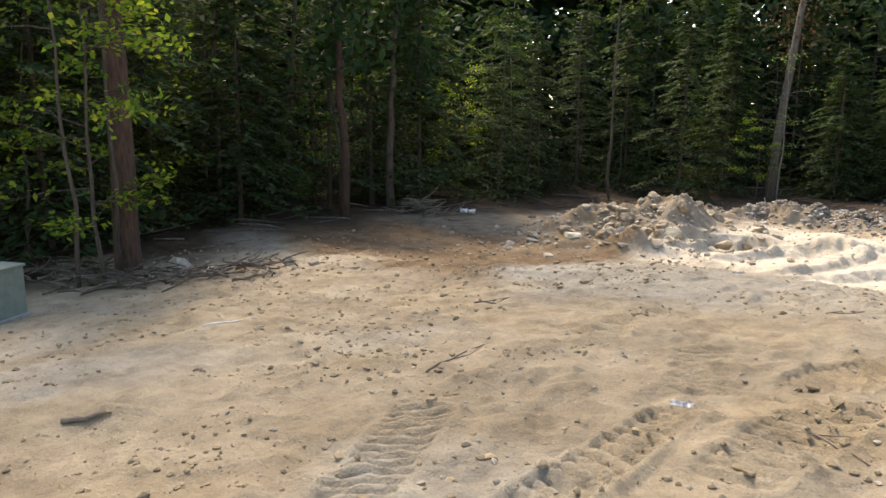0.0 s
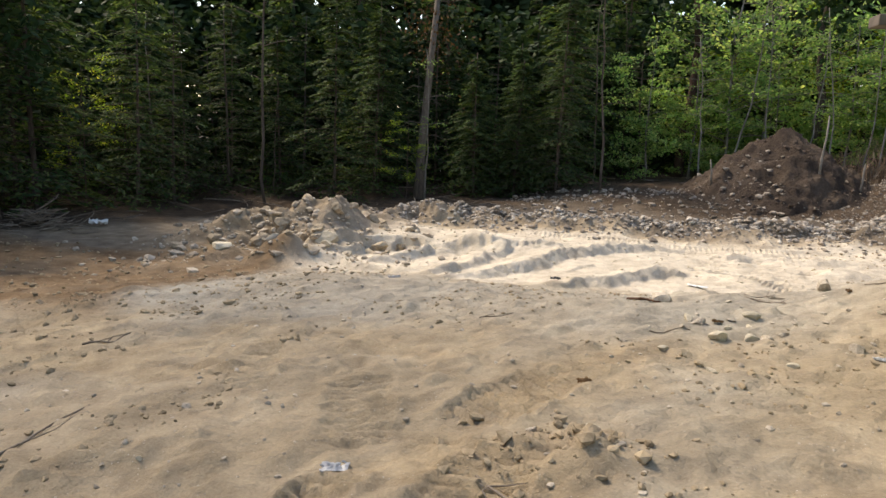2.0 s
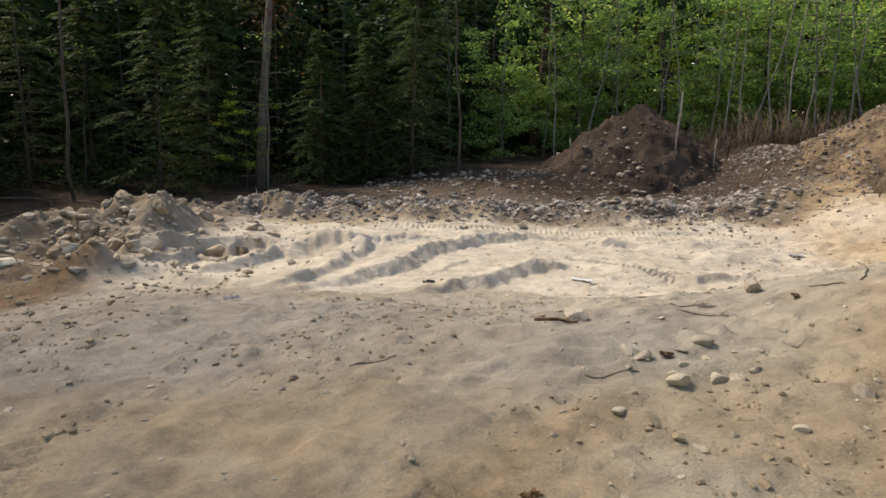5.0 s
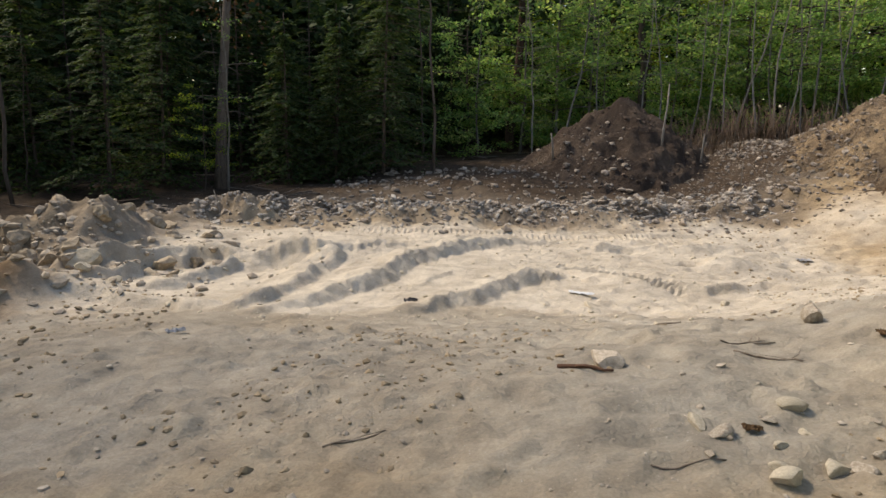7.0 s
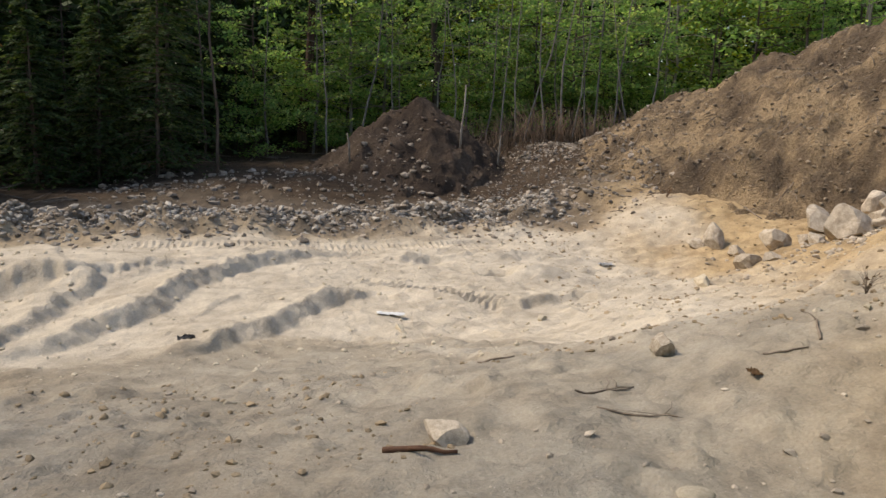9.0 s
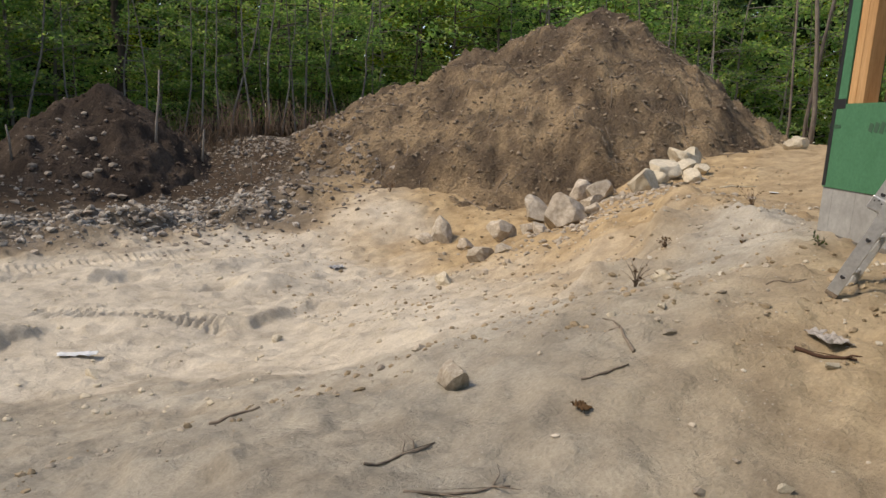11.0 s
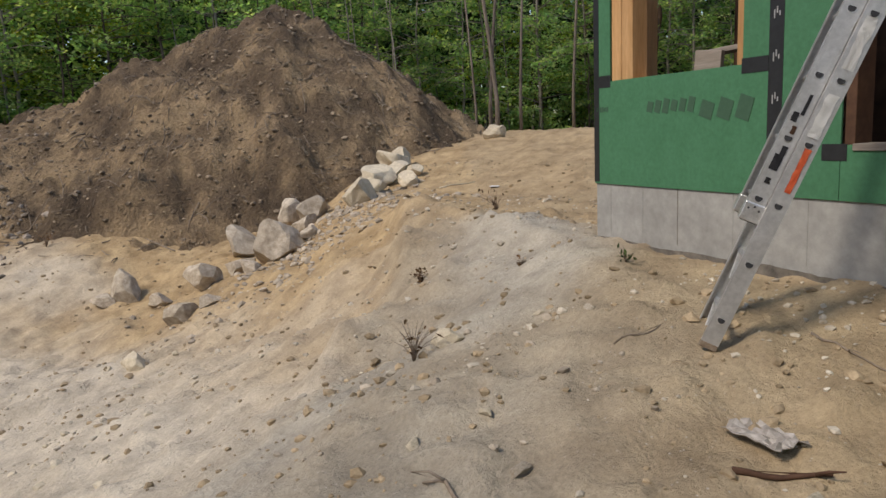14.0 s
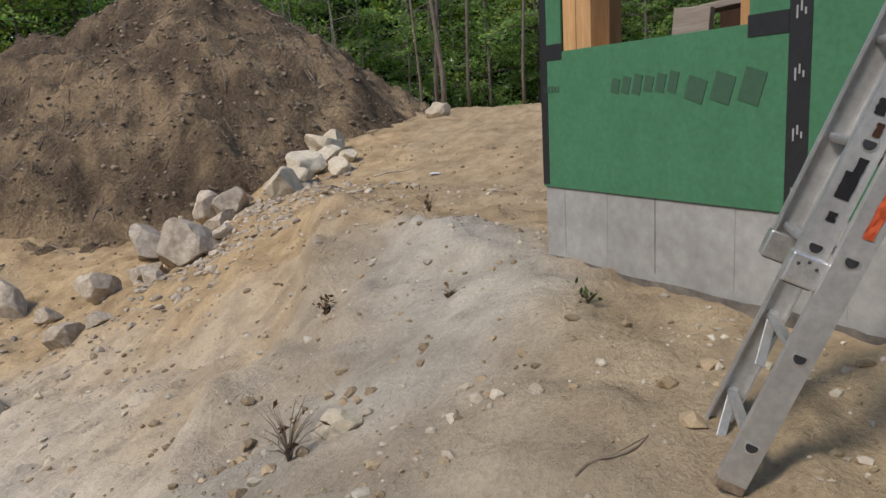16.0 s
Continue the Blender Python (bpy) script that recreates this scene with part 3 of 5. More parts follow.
stony = np.maximum(stony, 0.3 * sm(0.0, 0.35, fbm(gx * 0.9, gy * 0.9, 75, 4)) * sm(-8.0, -10.0, gx) * sm(6, 8, gy))
litter = np.maximum(sm(-4.5, -1.0, beyond_trees(gx, gy) + 3 * wob), 1.0 * np.minimum(1, 3.2 * np.exp(-(((gx - 1.5) / 8.0) ** 2 + ((gy - 32.3) / 4.0) ** 2)) * (1 + wob)))
litter = np.maximum(litter, 0.9 * np.minimum(1, 2.2 * np.exp(-(((gx - 8.5) / 5.0) ** 2 + ((gy - 34.0) / 3.6) ** 2)) * (1 + wob)))
# a spill of grey sand from the house corner down the slope
d, _ = line_dist(gx + 0.8 * wob, gy + 0.8 * wob, ((6.4, 12.8), (5.1, 12.0), (4.3, 12.1), (3.4, 12.7), (2.4, 13.0), (1.5, 14.0), (0.3, 15.3)))
spill = np.exp(-(d / 0.62) ** 4)
sand, clay, dusty = sand * (1 - 0.8 * spill), clay * (1 - 0.9 * spill), dusty * (1 - spill)
clay = np.maximum(clay, 0.95 * sm(0.5, 1.2, -d) * sm(2.5, 4.5, gx + wob) * (1 - sm(21, 25, gy)))
clay = np.maximum(clay, 0.65 * sm(0.4, 2.4, gx + 1.5 * wob) * sm(7.0, 9.0, gy) * (1 - sm(0.0, 1.0, off)) * (1 - spill))
for nm, data in (("sand", sand), ("clay", clay), ("dusty", dusty), ("brown", brown), ("ash", 0.9 * spill), ("stony", stony), ("litter", litter)):
    ground.data.attributes.new(nm, "FLOAT", "POINT").data.foreach_set("value", np.clip(data, 0, 1).astype(np.float32).ravel())


def gz_at(x, y):
    return float(lookup(GX, GY, GZ, x, y))


# ---------------------------------------------------------------- piles
def cones(x, y, tips, soft=4.0):
    total = 0
    for cx, cy, h, slope in tips:
        total = total + np.exp(soft * (h - slope * np.sqrt((x - cx) ** 2 + (y - cy) ** 2 + 0.15)))
    return np.log(total) / soft


def pile_height(tips, seed, cut=0.0):
    def height(x, y):
        wx, wy = x + 0.5 * fbm(x * 0.9, y * 0.9, seed + 3, 3), y + 0.5 * fbm(x * 0.9, y * 0.9, seed + 5, 3)
        h = cones(wx, wy, tips) + 0.30 * fbm(x * 0.8, y * 0.8, seed, 4) + 0.26 * fbm(x * 2.6, y * 2.6, seed + 7, 4) + 0.12 * np.abs(fbm(x * 7, y * 7, seed + 15, 3))
        h = h + 0.10 * np.maximum(fbm(x * 2.1, y * 2.1, seed + 9, 3), 0)
        front = (tips[0][0] - x) * 0.6 + (tips[0][1] - y) * 0.8
        h = h - cut * np.maximum(front - 4.5, 0)
        return np.maximum(h, ground_z(x, y) - 0.35)
    return height


BIG_PILE = pile_height([(16.1, 24.3, 5.35, 0.84), (15.0, 25.9, 4.65, 0.80), (13.4, 27.5, 3.8, 0.76), (11.6, 29.2, 2.75, 0.70), (17.5, 22.9, 3.75, 0.76)], 51, 0.28)
SMALL_PILE = pile_height([(3.3, 32.6, 1.95, 0.72)], 61)
BX, BY, TX, TY = np.arange(4, 25, 0.085), np.arange(15, 36, 0.085), np.arange(-3, 9.5, 0.085), np.arange(27, 38, 0.085)
ob, _, _, BZ = sheet("soil_mound", BX, BY, BIG_PILE, M_pile)
tagged(ob, "tall heap of brown and tan excavated soil with roots", "dirt pile")
ob, _, _, TZ = sheet("topsoil_mound", TX, TY, SMALL_PILE, M_topsoil)
tagged(ob, "conical heap of dark brown topsoil", "dirt pile")


def top_at(x, y):
    """The highest of ground and piles."""
    px, py = np.atleast_1d(np.asarray(x, float)), np.atleast_1d(np.asarray(y, float))
    z = lookup(GX, GY, GZ, px, py)
    for xs, ys, hz in ((BX, BY, BZ), (TX, TY, TZ)):
        inside = (px > xs[0]) & (px < xs[-1]) & (py > ys[0]) & (py < ys[-1])
        z = np.where(inside, np.maximum(z, lookup(xs, ys, hz, px, py)), z)
    return z


# ---------------------------------------------------------------- house
house = new("house")
house.matrix_world = pose(5.78, 11.87, 0, 0, 0, math.degrees(math.atan2(-0.83, -0.56)))
tagged(house, "unfinished timber-framed house, green sheathing above a grey concrete foundation", "house")
# local x runs along the wall from the corner, local y into the house, z up
WALL_END, DEPTH, TOP = 7.6, 6.0, 3.5
found = part("foundation", span(0, WALL_END, 0.012, 0.26, -0.9, 0.925, 0.006), M_conc, house, "grey poured concrete foundation with form marks")
part("foundation", span(0.0, 0.25, 0.264, DEPTH, -0.9, 0.925, 0.006), M_conc, house)
for k, jx in enumerate((0.18, 0.55, 0.91, 1.40, 1.94, 2.55, 3.16, 3.77)):
    part("form_mark", span(jx - 0.0025, jx + 0.0025, 0.0095, 0.02, 0.52, 0.92), M_tar if k in (2,) else M_conc, found)
# rough footing strip under the smooth wall
strip = bmesh.new()
bmesh.ops.create_grid(strip, x_segments=160, y_segments=10, size=0.5)
for v in strip.verts:
    u, w = (v.co.x + 0.5) * WALL_END, (v.co.y + 0.5) * 0.55
    edge = 0.19 + 0.02 * noise.noise((u * 2, 0, 0)) + 0.02 * noise.noise((u * 21, 0, 0))
    v.co = (u, -0.012 + 0.014 * noise.noise((u * 9, w * 9, 3)), edge - 0.25 + w)
part("footing_strip", strip, M_tar, found, "rough dark damp-proofed strip at the foot")


def wall_panel(name, x0, x1, z0, z1, material=None, y0=0.0, y1=0.013):
    return part(name, span(x0, x1, y0, y1, z0, z1, 0.001), material or M_green, house)


low_panel = wall_panel("sheathing_panel", -0.005, 1.700, 0.915, 1.700)
wall_panel("sheathing_panel", -0.005, 0.190, 1.704, TOP)
wall_panel("sheathing_panel", 1.460, 1.700, 1.704, TOP)
wall_panel("sheathing_panel", 0.190, 1.460, 3.0, TOP)
wall_panel("sheathing_panel", 1.704, 2.130, 0.915, TOP)
wall_panel("sheathing_panel", 2.134, 3.5, 0.915, 1.215)
wall_panel("sheathing_panel", 2.134, 3.5, 3.0, TOP)
wall_panel("sheathing_panel", 3.504, WALL_END, 0.915, TOP)
part("sheathing_panel", span(-0.004, 0.009, 0.014, 0.42, 0.915, TOP, 0.001), M_green, house)
part("sheathing_panel", span(-0.004, 0.009, 0.424, DEPTH, 0.915, 1.45, 0.001), M_green, house)
part("sheathing_panel", span(-0.004, 0.009, 0.424, DEPTH, 3.1, TOP, 0.001), M_green, house)
# black seam tape
for x0, x1, z0, z1 in ((1.652, 1.752, 0.93, TOP), (-0.006, 0.055, 0.93, TOP), (0.056, 0.195, 1.655, 1.745), (1.455, 1.650, 1.645, 1.735), (2.02, 2.17, 1.13, 1.22)):
    tp = part("seam_tape", span(x0, x1, -0.003, 0.002, z0, z1), M_tape, house, "black seam tape with faded print")
    if x1 - x0 < 0.12 and x0 > 1:
        for k in range(9):
            zc = 1.0 + k * 0.24
            bm = bmesh.new()
            for q in range(3):
                box(bm, pose(x0 + 0.035 + 0.018 * q, -0.0045, zc + 0.02 * (q % 2)), 0.008, 0.002, 0.05 - 0.012 * q)
            part("tape_print", bm, M_tapemark, tp)
part("seam_tape", span(-0.009, -0.004, 0.0, 0.06, 0.93, TOP), M_tape, house)


def bar_letters(x0, x1, z0, z1, count, slant, label):
    """Plain slanted bars in the size of a printed mark that is upside down."""
    w = (x1 - x0) / count
    for k in range(count):
        hgt = (z1 - z0) * (0.75 + 0.25 * ((k * 7) % 3) / 2)
        part("printed_mark", cuboid(pose(x0 + (k + 0.5) * w, -0.0015, (z0 + z1) / 2, 0, slant, 0), w * 0.72, 0.003, hgt), M_ink, low_panel, label)


bar_letters(0.60, 1.08, 1.435, 1.535, 6, 14, "faded dark printed mark")
bar_letters(1.10, 1.56, 1.37, 1.515, 3, 18, "bold dark printed mark")
bar_letters(0.02, 0.17, 1.47, 1.51, 5, 0, "small faded printed mark")
# framing lumber seen in the openings
for x0, x1, y0, y1 in ((0.195, 0.305, 0.014, 0.155), (0.309, 0.43, 0.016, 0.155), (1.40, 1.455, 0.016, 0.155), (2.14, 2.20, 0.016, 0.155), (3.44, 3.49, 0.016, 0.155)):
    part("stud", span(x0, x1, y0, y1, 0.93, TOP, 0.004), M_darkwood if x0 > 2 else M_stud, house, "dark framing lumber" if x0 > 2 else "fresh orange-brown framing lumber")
part("sill_plate", span(0.435, 1.395, 0.016, 0.155, 1.655, 1.695, 0.003), M_stud, house)
part("sill_plate", span(2.205, 3.435, -0.01, 0.155, 1.185, 1.222, 0.003), M_oldwood, house, "raw wooden sill")
part("header", span(0.2, 3.4, 0.02, 0.155, 3.02, 3.3, 0.003), M_stud, house)
part("floor_deck", span(0.26, WALL_END, 0.27, DEPTH, 0.70, 0.93, 0.0), M_oldwood, house, "rough plywood floor deck")
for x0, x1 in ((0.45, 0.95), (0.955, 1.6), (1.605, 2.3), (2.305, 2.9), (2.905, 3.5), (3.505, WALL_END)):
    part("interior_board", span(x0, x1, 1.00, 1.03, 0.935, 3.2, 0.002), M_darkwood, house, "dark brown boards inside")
for yy in (0.46, 2.2, 3.9):
    part("side_stud", span(0.02, 0.07, yy, yy + 0.11, 1.46, 3.1, 0.003), M_stud, house)
# joists and deck added out of view to darken the inside
for k in range(4):
    part("roof_joist", span(1.6 + 1.6 * k, 1.66 + 1.6 * k, 0.2, DEPTH, TOP - 0.25, TOP - 0.02, 0.002), M_stud, house)
part("roof_deck", span(1.45, WALL_END, -0.35, DEPTH, TOP + 0.002, TOP + 0.03), M_oldwood, house)


# boards and a trestle just inside the first opening
def work_bench():
    b = new("work_trestle")
    b.matrix_world = house.matrix_world @ pose(1.12, 0.55, 0.93)
    tagged(b, "makeshift trestle of weathered grey boards on the floor deck", "trestle")
    part("top_board", cuboid(pose(0.05, 0.0, 0.945, 0, -2, 0), 0.92, 0.16, 0.035, 0.004), M_oldwood, b)
    part("leg", cuboid(pose(-0.40, -0.12, 0.47, 0, 6, 0), 0.25, 0.035, 0.94, 0.004), M_oldwood, b)
    part("leg", cuboid(pose(0.10, -0.02, 0.46, 0, -5, 0), 0.07, 0.05, 0.90, 0.004), M_stud, b)
    part("leg", cuboid(pose(0.36, -0.12, 0.46, 0, -8, 0), 0.22, 0.035, 0.92, 0.004), M_oldwood, b)
    part("brace", cuboid(pose(0.02, 0.06, 0.80, 0, 35, 0), 0.5, 0.03, 0.05, 0.003), M_darkwood, b)


work_bench()

# a rough plank that sticks out of the house above head height
plank = new("scaffold_plank")
plank.matrix_world = pose(0.78, 7.77, 2.52, 0, 0, math.degrees(math.atan2(0.23, 2.4)))
tagged(plank, "long rough grey-brown scaffold plank jutting out from the house wall", "plank")
bm = cuboid(pose(1.215, 0, 0), 2.43, 0.24, 0.085, 0.010)
part("board", bm, plain("plank_wood", (0.075, 0.058, 0.045), (0.15, 0.12, 0.095), 5.0, 0.9), plank)


# ---------------------------------------------------------------- extension ladder
def ladder():
    """Two sections of channel rails with D-shaped rungs; the fly section rides on the house side."""
    lad = new("extension_ladder")
    x_ax = Vector((0.39, 0.09, 0.0)).normalized()
    up = Vector((0.054, -0.3915, 0.9186)).normalized()
    up = (up - x_ax * up.dot(x_ax)).normalized()
    out = x_ax.cross(up)
    m = Matrix((x_ax, out, up)).transposed().to_4x4()
    m.translation = Vector((3.735, 10.612, 0.335))
    lad.matrix_world = m
    tagged(lad, "scuffed aluminium extension ladder leaning against the house", "ladder")
    half, pitch, sgn = 0.20, 0.2845, 1 if out.y > 0 else -1

    def rail(name, x, y, z0, z1, first, side):
        """A channel with its flanges turned inwards; side is the sense of its outer face."""
        deep, flange, web = 0.040, 0.030, 0.005
        outline = [(0, -deep), (0, deep), (-flange, deep), (-flange, deep - 0.006), (-web, deep - 0.006), (-web, 0.006 - deep), (-flange, 0.006 - deep), (-flange, -deep)]
        bm = bmesh.new()
        rings = [[bm.verts.new((x + side * u, y + v, z)) for u, v in outline] for z in (z0, z1)]
        n = len(outline)
        for i in range(n):
            bm.faces.new((rings[0][i], rings[0][(i + 1) % n], rings[1][(i + 1) % n], rings[1][i]))
        bm.faces.new(rings[0])
        bm.faces.new(rings[1])
        bmesh.ops.recalc_face_normals(bm, faces=bm.faces)
        r = part(name, bm, M_alu, lad)
        z = first
        while z < z1 - 0.05:
            # a solid black disc inside each rim paints the hollow rung's inner shade
            for nm, rad, deepness, mt in (("rung_rim", 0.0215, 0.004, M_rim), ("rung_socket", 0.0165, 0.0075, M_black)):
                hole = bmesh.new()
                bmesh.ops.create_cone(hole, cap_ends=True, segments=20, radius1=rad, radius2=rad, depth=deepness, matrix=pose(x, y, z, 0, 90, 0))
                for v in hole.verts:
                    v.co.z = min(v.co.z, z + 0.4 * rad)
                part(nm, hole, mt, r)
            z += pitch
        return r

    rails = [rail("base_rail", half * e, 0, 0.0, 4.3, 0.145, e) for e in (-1, 1)]
    fly_half, fly_y = half - 0.034, sgn * 0.084
    fly = [rail("fly_rail", fly_half * e, fly_y, 0.61, 4.6, 0.145 + 2 * pitch, e) for e in (-1, 1)]
    for k in range(14):
        for y, hw, first in ((0, half - 0.004, 0), (fly_y, fly_half - 0.004, 2)):
            if k < first:
                continue
            bm = bmesh.new()
            z = 0.145 + pitch * k
            bmesh.ops.create_cone(bm, cap_ends=True, segments=14, radius1=0.018, radius2=0.018, depth=2 * hw, matrix=pose(0, y, z, 0, 90, 0))
            for v in bm.verts:
                v.co.z = min(v.co.z, z + 0.007)
            part("rung", bm, M_alu, lad)
    for e in (-1, 1):
        shoe = bmesh.new()
        box(shoe, pose((half - 0.014) * e, 0, 0.008), 0.031, 0.083, 0.03, 0.004)
        part("foot", shoe, M_soiled, lad, "soil-stained rail end")
        bracket = bmesh.new()
        box(bracket, pose((fly_half - 0.012) * e, fly_y, 0.645), 0.052, 0.092, 0.085, 0.006)
        br = part("fly_bracket", bracket, M_rim, lad, "cast guide bracket with rivets")
        # black plate painted for the shade inside the open bracket end
        part("bracket_mouth", cuboid(pose((fly_half - 0.012) * e, fly_y, 0.6025), 0.036, 0.07, 0.006), M_black, br)
        for q in range(3):
            rv = bmesh.new()
            bmesh.ops.create_uvsphere(rv, u_segments=8, v_segments=5, radius=0.005, matrix=pose((fly_half + 0.014) * e, fly_y + 0.024 * (q - 1), 0.66 + 0.012 * (q % 2)))
            part("rivet", rv, M_black, br)
        part("brace", cuboid(pose(0.135 * e, 0.0, 0.085, 0, 40 * e, 0), 0.008, 0.030, 0.20, 0.002), M_alu, lad)
        part("brace", cuboid(pose(0.135 * e, 0.0, 0.37, 0, 40 * e, 0), 0.008, 0.030, 0.20, 0.002), M_alu, lad)
    # stickers and paint marks on the rails that face the plot
    x, xf = -half - 0.0035, -fly_half - 0.0035
    for xx, y, z, w, h, mt in ((x, 0.006, 0.88, 0.026, 0.20, M_orange), (x, 0, 1.125, 0.046, 0.19, M_white), (x, 0, 1.44, 0.046, 0.22, M_white), (xf, fly_y + 0.006, 0.905, 0.022, 0.11, M_black), (xf, fly_y - 0.012, 0.885, 0.016, 0.07, M_black), (xf, fly_y, 0.80, 0.022, 0.025, M_black), (xf, fly_y + 0.01, 1.15, 0.014, 0.09, M_black), (xf, fly_y - 0.014, 1.09, 0.024, 0.04, M_black), (xf, fly_y + 0.004, 1.035, 0.018, 0.035, M_darkwood)):
        bm = bmesh.new()
        bmesh.ops.create_grid(bm, x_segments=4, y_segments=14, size=0.5)
        for v in bm.verts:
            wig = 1 + 0.35 * noise.noise((v.co.y * 5, v.co.x * 3, z * 9))
            v.co = (xx, y + v.co.x * w * wig, z + v.co.y * h)
        bmesh.ops.solidify(bm, geom=bm.faces[:], thickness=0.0015)
        part("sticker" if mt in (M_white, M_orange) else "paint_mark", bm, mt, rails[0] if xx == x else fly[0])
    return lad


ladder()

# ---------------------------------------------------------------- rocks
def rock_mesh(name, seed, material, cuts=15, rough=0.05, sub=4):
    rng = random.Random(seed)
    bm = bmesh.new()
    bmesh.ops.create_icosphere(bm, subdivisions=sub, radius=1)
    planes = []
    for _ in range(cuts):
        n = Vector((rng.gauss(0, 1), rng.gauss(0, 1), rng.gauss(0, 1))).normalized()
        planes.append((n, rng.uniform(0.42, 0.72)))
    for v in bm.verts:
        for n, d in planes:
            k = v.co.dot(n)
            if k > d:
                v.co -= n * (k - d)
        v.co += v.co.normalized() * rough * noise.noise(v.co * 2.3 + Vector((seed, 0, 0)))
        v.co += v.co.normalized() * 0.25 * rough * noise.noise(v.co * 7 + Vector((0, seed, 0)))
    me = bpy.data.meshes.new(name)
    bm.to_mesh(me)
    bm.free()
    me.materials.append(material)
    return me


ROCKS = [rock_mesh("rock", 100 + k, M_rock) for k in range(7)]
PALES = [rock_mesh("rock", 200 + k, M_palerock, 15, 0.07) for k in range(5)]
LUMPS = [rock_mesh("rock", 240 + k, M_lump, 14, 0.14) for k in range(5)]
SMALLS = [rock_mesh("stone", 300 + k, M_rock, 11, 0.06, 3) for k in range(8)]
PALESMALLS = [rock_mesh("stone", 320 + k, M_palerock, 11, 0.06, 3) for k in range(4)]
rng = random.Random(5)


def put_rock(me, name, x, y, rx, ry, rz, label, group="", sink=0.3, turn=None):
    ob = new(name, me)
    ob.matrix_world = pose(x, y, float(top_at(x, y)[0]) + rz * (1 - 2 * sink) * 0.5, rng.uniform(-18, 18), rng.uniform(-18, 18), rng.uniform(0, 360) if turn is None else turn) @ Matrix.Diagonal((rx, ry, rz, 1))
    return tagged(ob, label, "rock" if name == "rock" else "stone", group)


for k, (x, y, r, tall) in enumerate(((7.75, 20.9, 0.30, 1.2), (7.45, 21.05, 0.26, 0.7), (7.7, 19.95, 0.20, 0.8), (6.95, 18.5, 0.34, 0.8), (8.0, 19.15, 0.36, 0.9), (7.2, 18.2, 0.2, 0.7), (9.5, 19.8, 0.46, 0.85), (9.15, 18.6, 0.55, 0.85), (10.9, 19.9, 0.36, 1.35), (10.75, 19.3, 0.38, 0.9), (8.9, 19.2, 0.34, 0.7), (9.5, 18.2, 0.24, 0.7), (8.2, 18.3, 0.2, 0.8), (10.1, 18.8, 0.26, 0.8), (11.5, 19.6, 0.24, 0.8))):
    put_rock(ROCKS[k % 7], "rock", x, y, r * 1.22, r * 1.05, r * 1.1 * tall, "angular grey granite boulder lying on the clay slope", "boulders on the slope", 0.12)
for k, (x, y, r) in enumerate(((10.55, 17.95, 0.40), (11.2, 18.1, 0.30), (11.65, 18.25, 0.42), (12.0, 18.5, 0.36), (13.1, 18.85, 0.46), (13.6, 19.05, 0.38), (12.5, 18.4, 0.3), (11.9, 17.8, 0.24), (12.6, 18.0, 0.24), (17.0, 18.4, 0.26), (17.9, 18.9, 0.24))):
    put_rock(PALES[k % 5], "rock", x, y, r * 1.28, r * 1.0, r * 0.92, "pale cream boulder beside the dirt heap", "pale boulders", 0.15)
put_rock(PALES[1], "rock", 5.3, 17.35, 0.20, 0.17, 0.18, "small pale round boulder on the sand")
put_rock(ROCKS[3], "rock", 1.42, 11.85, 0.17, 0.14, 0.20, "pointed brown stone standing on the bare pad", sink=0.12, turn=40)
put_rock(ROCKS[2], "rock", -0.62, 10.78, 0.24, 0.15, 0.13, "half-buried grey stone behind a rotten branch")
put_rock(PALES[3], "rock", 3.98, 12.26, 0.13, 0.10, 0.11, "pale stone beside the dead weed clump")
for k, (x, y, r) in enumerate(((-15.2, 7.2, 0.35), (-13.6, 8.2, 0.28), (-12.8, 8.5, 0.25), (-13.4, 7.1, 0.3), (-11.8, 8.4, 0.18), (-11.0, 8.7, 0.16))):
    put_rock(ROCKS[k % 7], "rock", x, y, r, r * 0.8, r * 0.65, "brown boulder at the edge of the wood", "boulders by the wood")
# broken rock and hard lumps on the west mound
r2 = random.Random(17)
for k in range(46):
    x, y = r2.gauss(-9.7, 1.2), r2.gauss(17.4, 1.0)
    if k > 34:
        x, y = r2.gauss(-8.8, 0.7), r2.gauss(20.4, 0.6)
    r = r2.uniform(0.14, 0.34)
    pale = y < 17.2
    put_rock((PALES[k % 5] if pale and k % 2 else LUMPS[k % 5]), "rock", x, y, r * 1.2, r, r * 0.75, "broken lump of pale rock on the sand mound" if pale and k % 2 else "broken brown lump of hard clay on the mound", "lumps on the mound", 0.38)

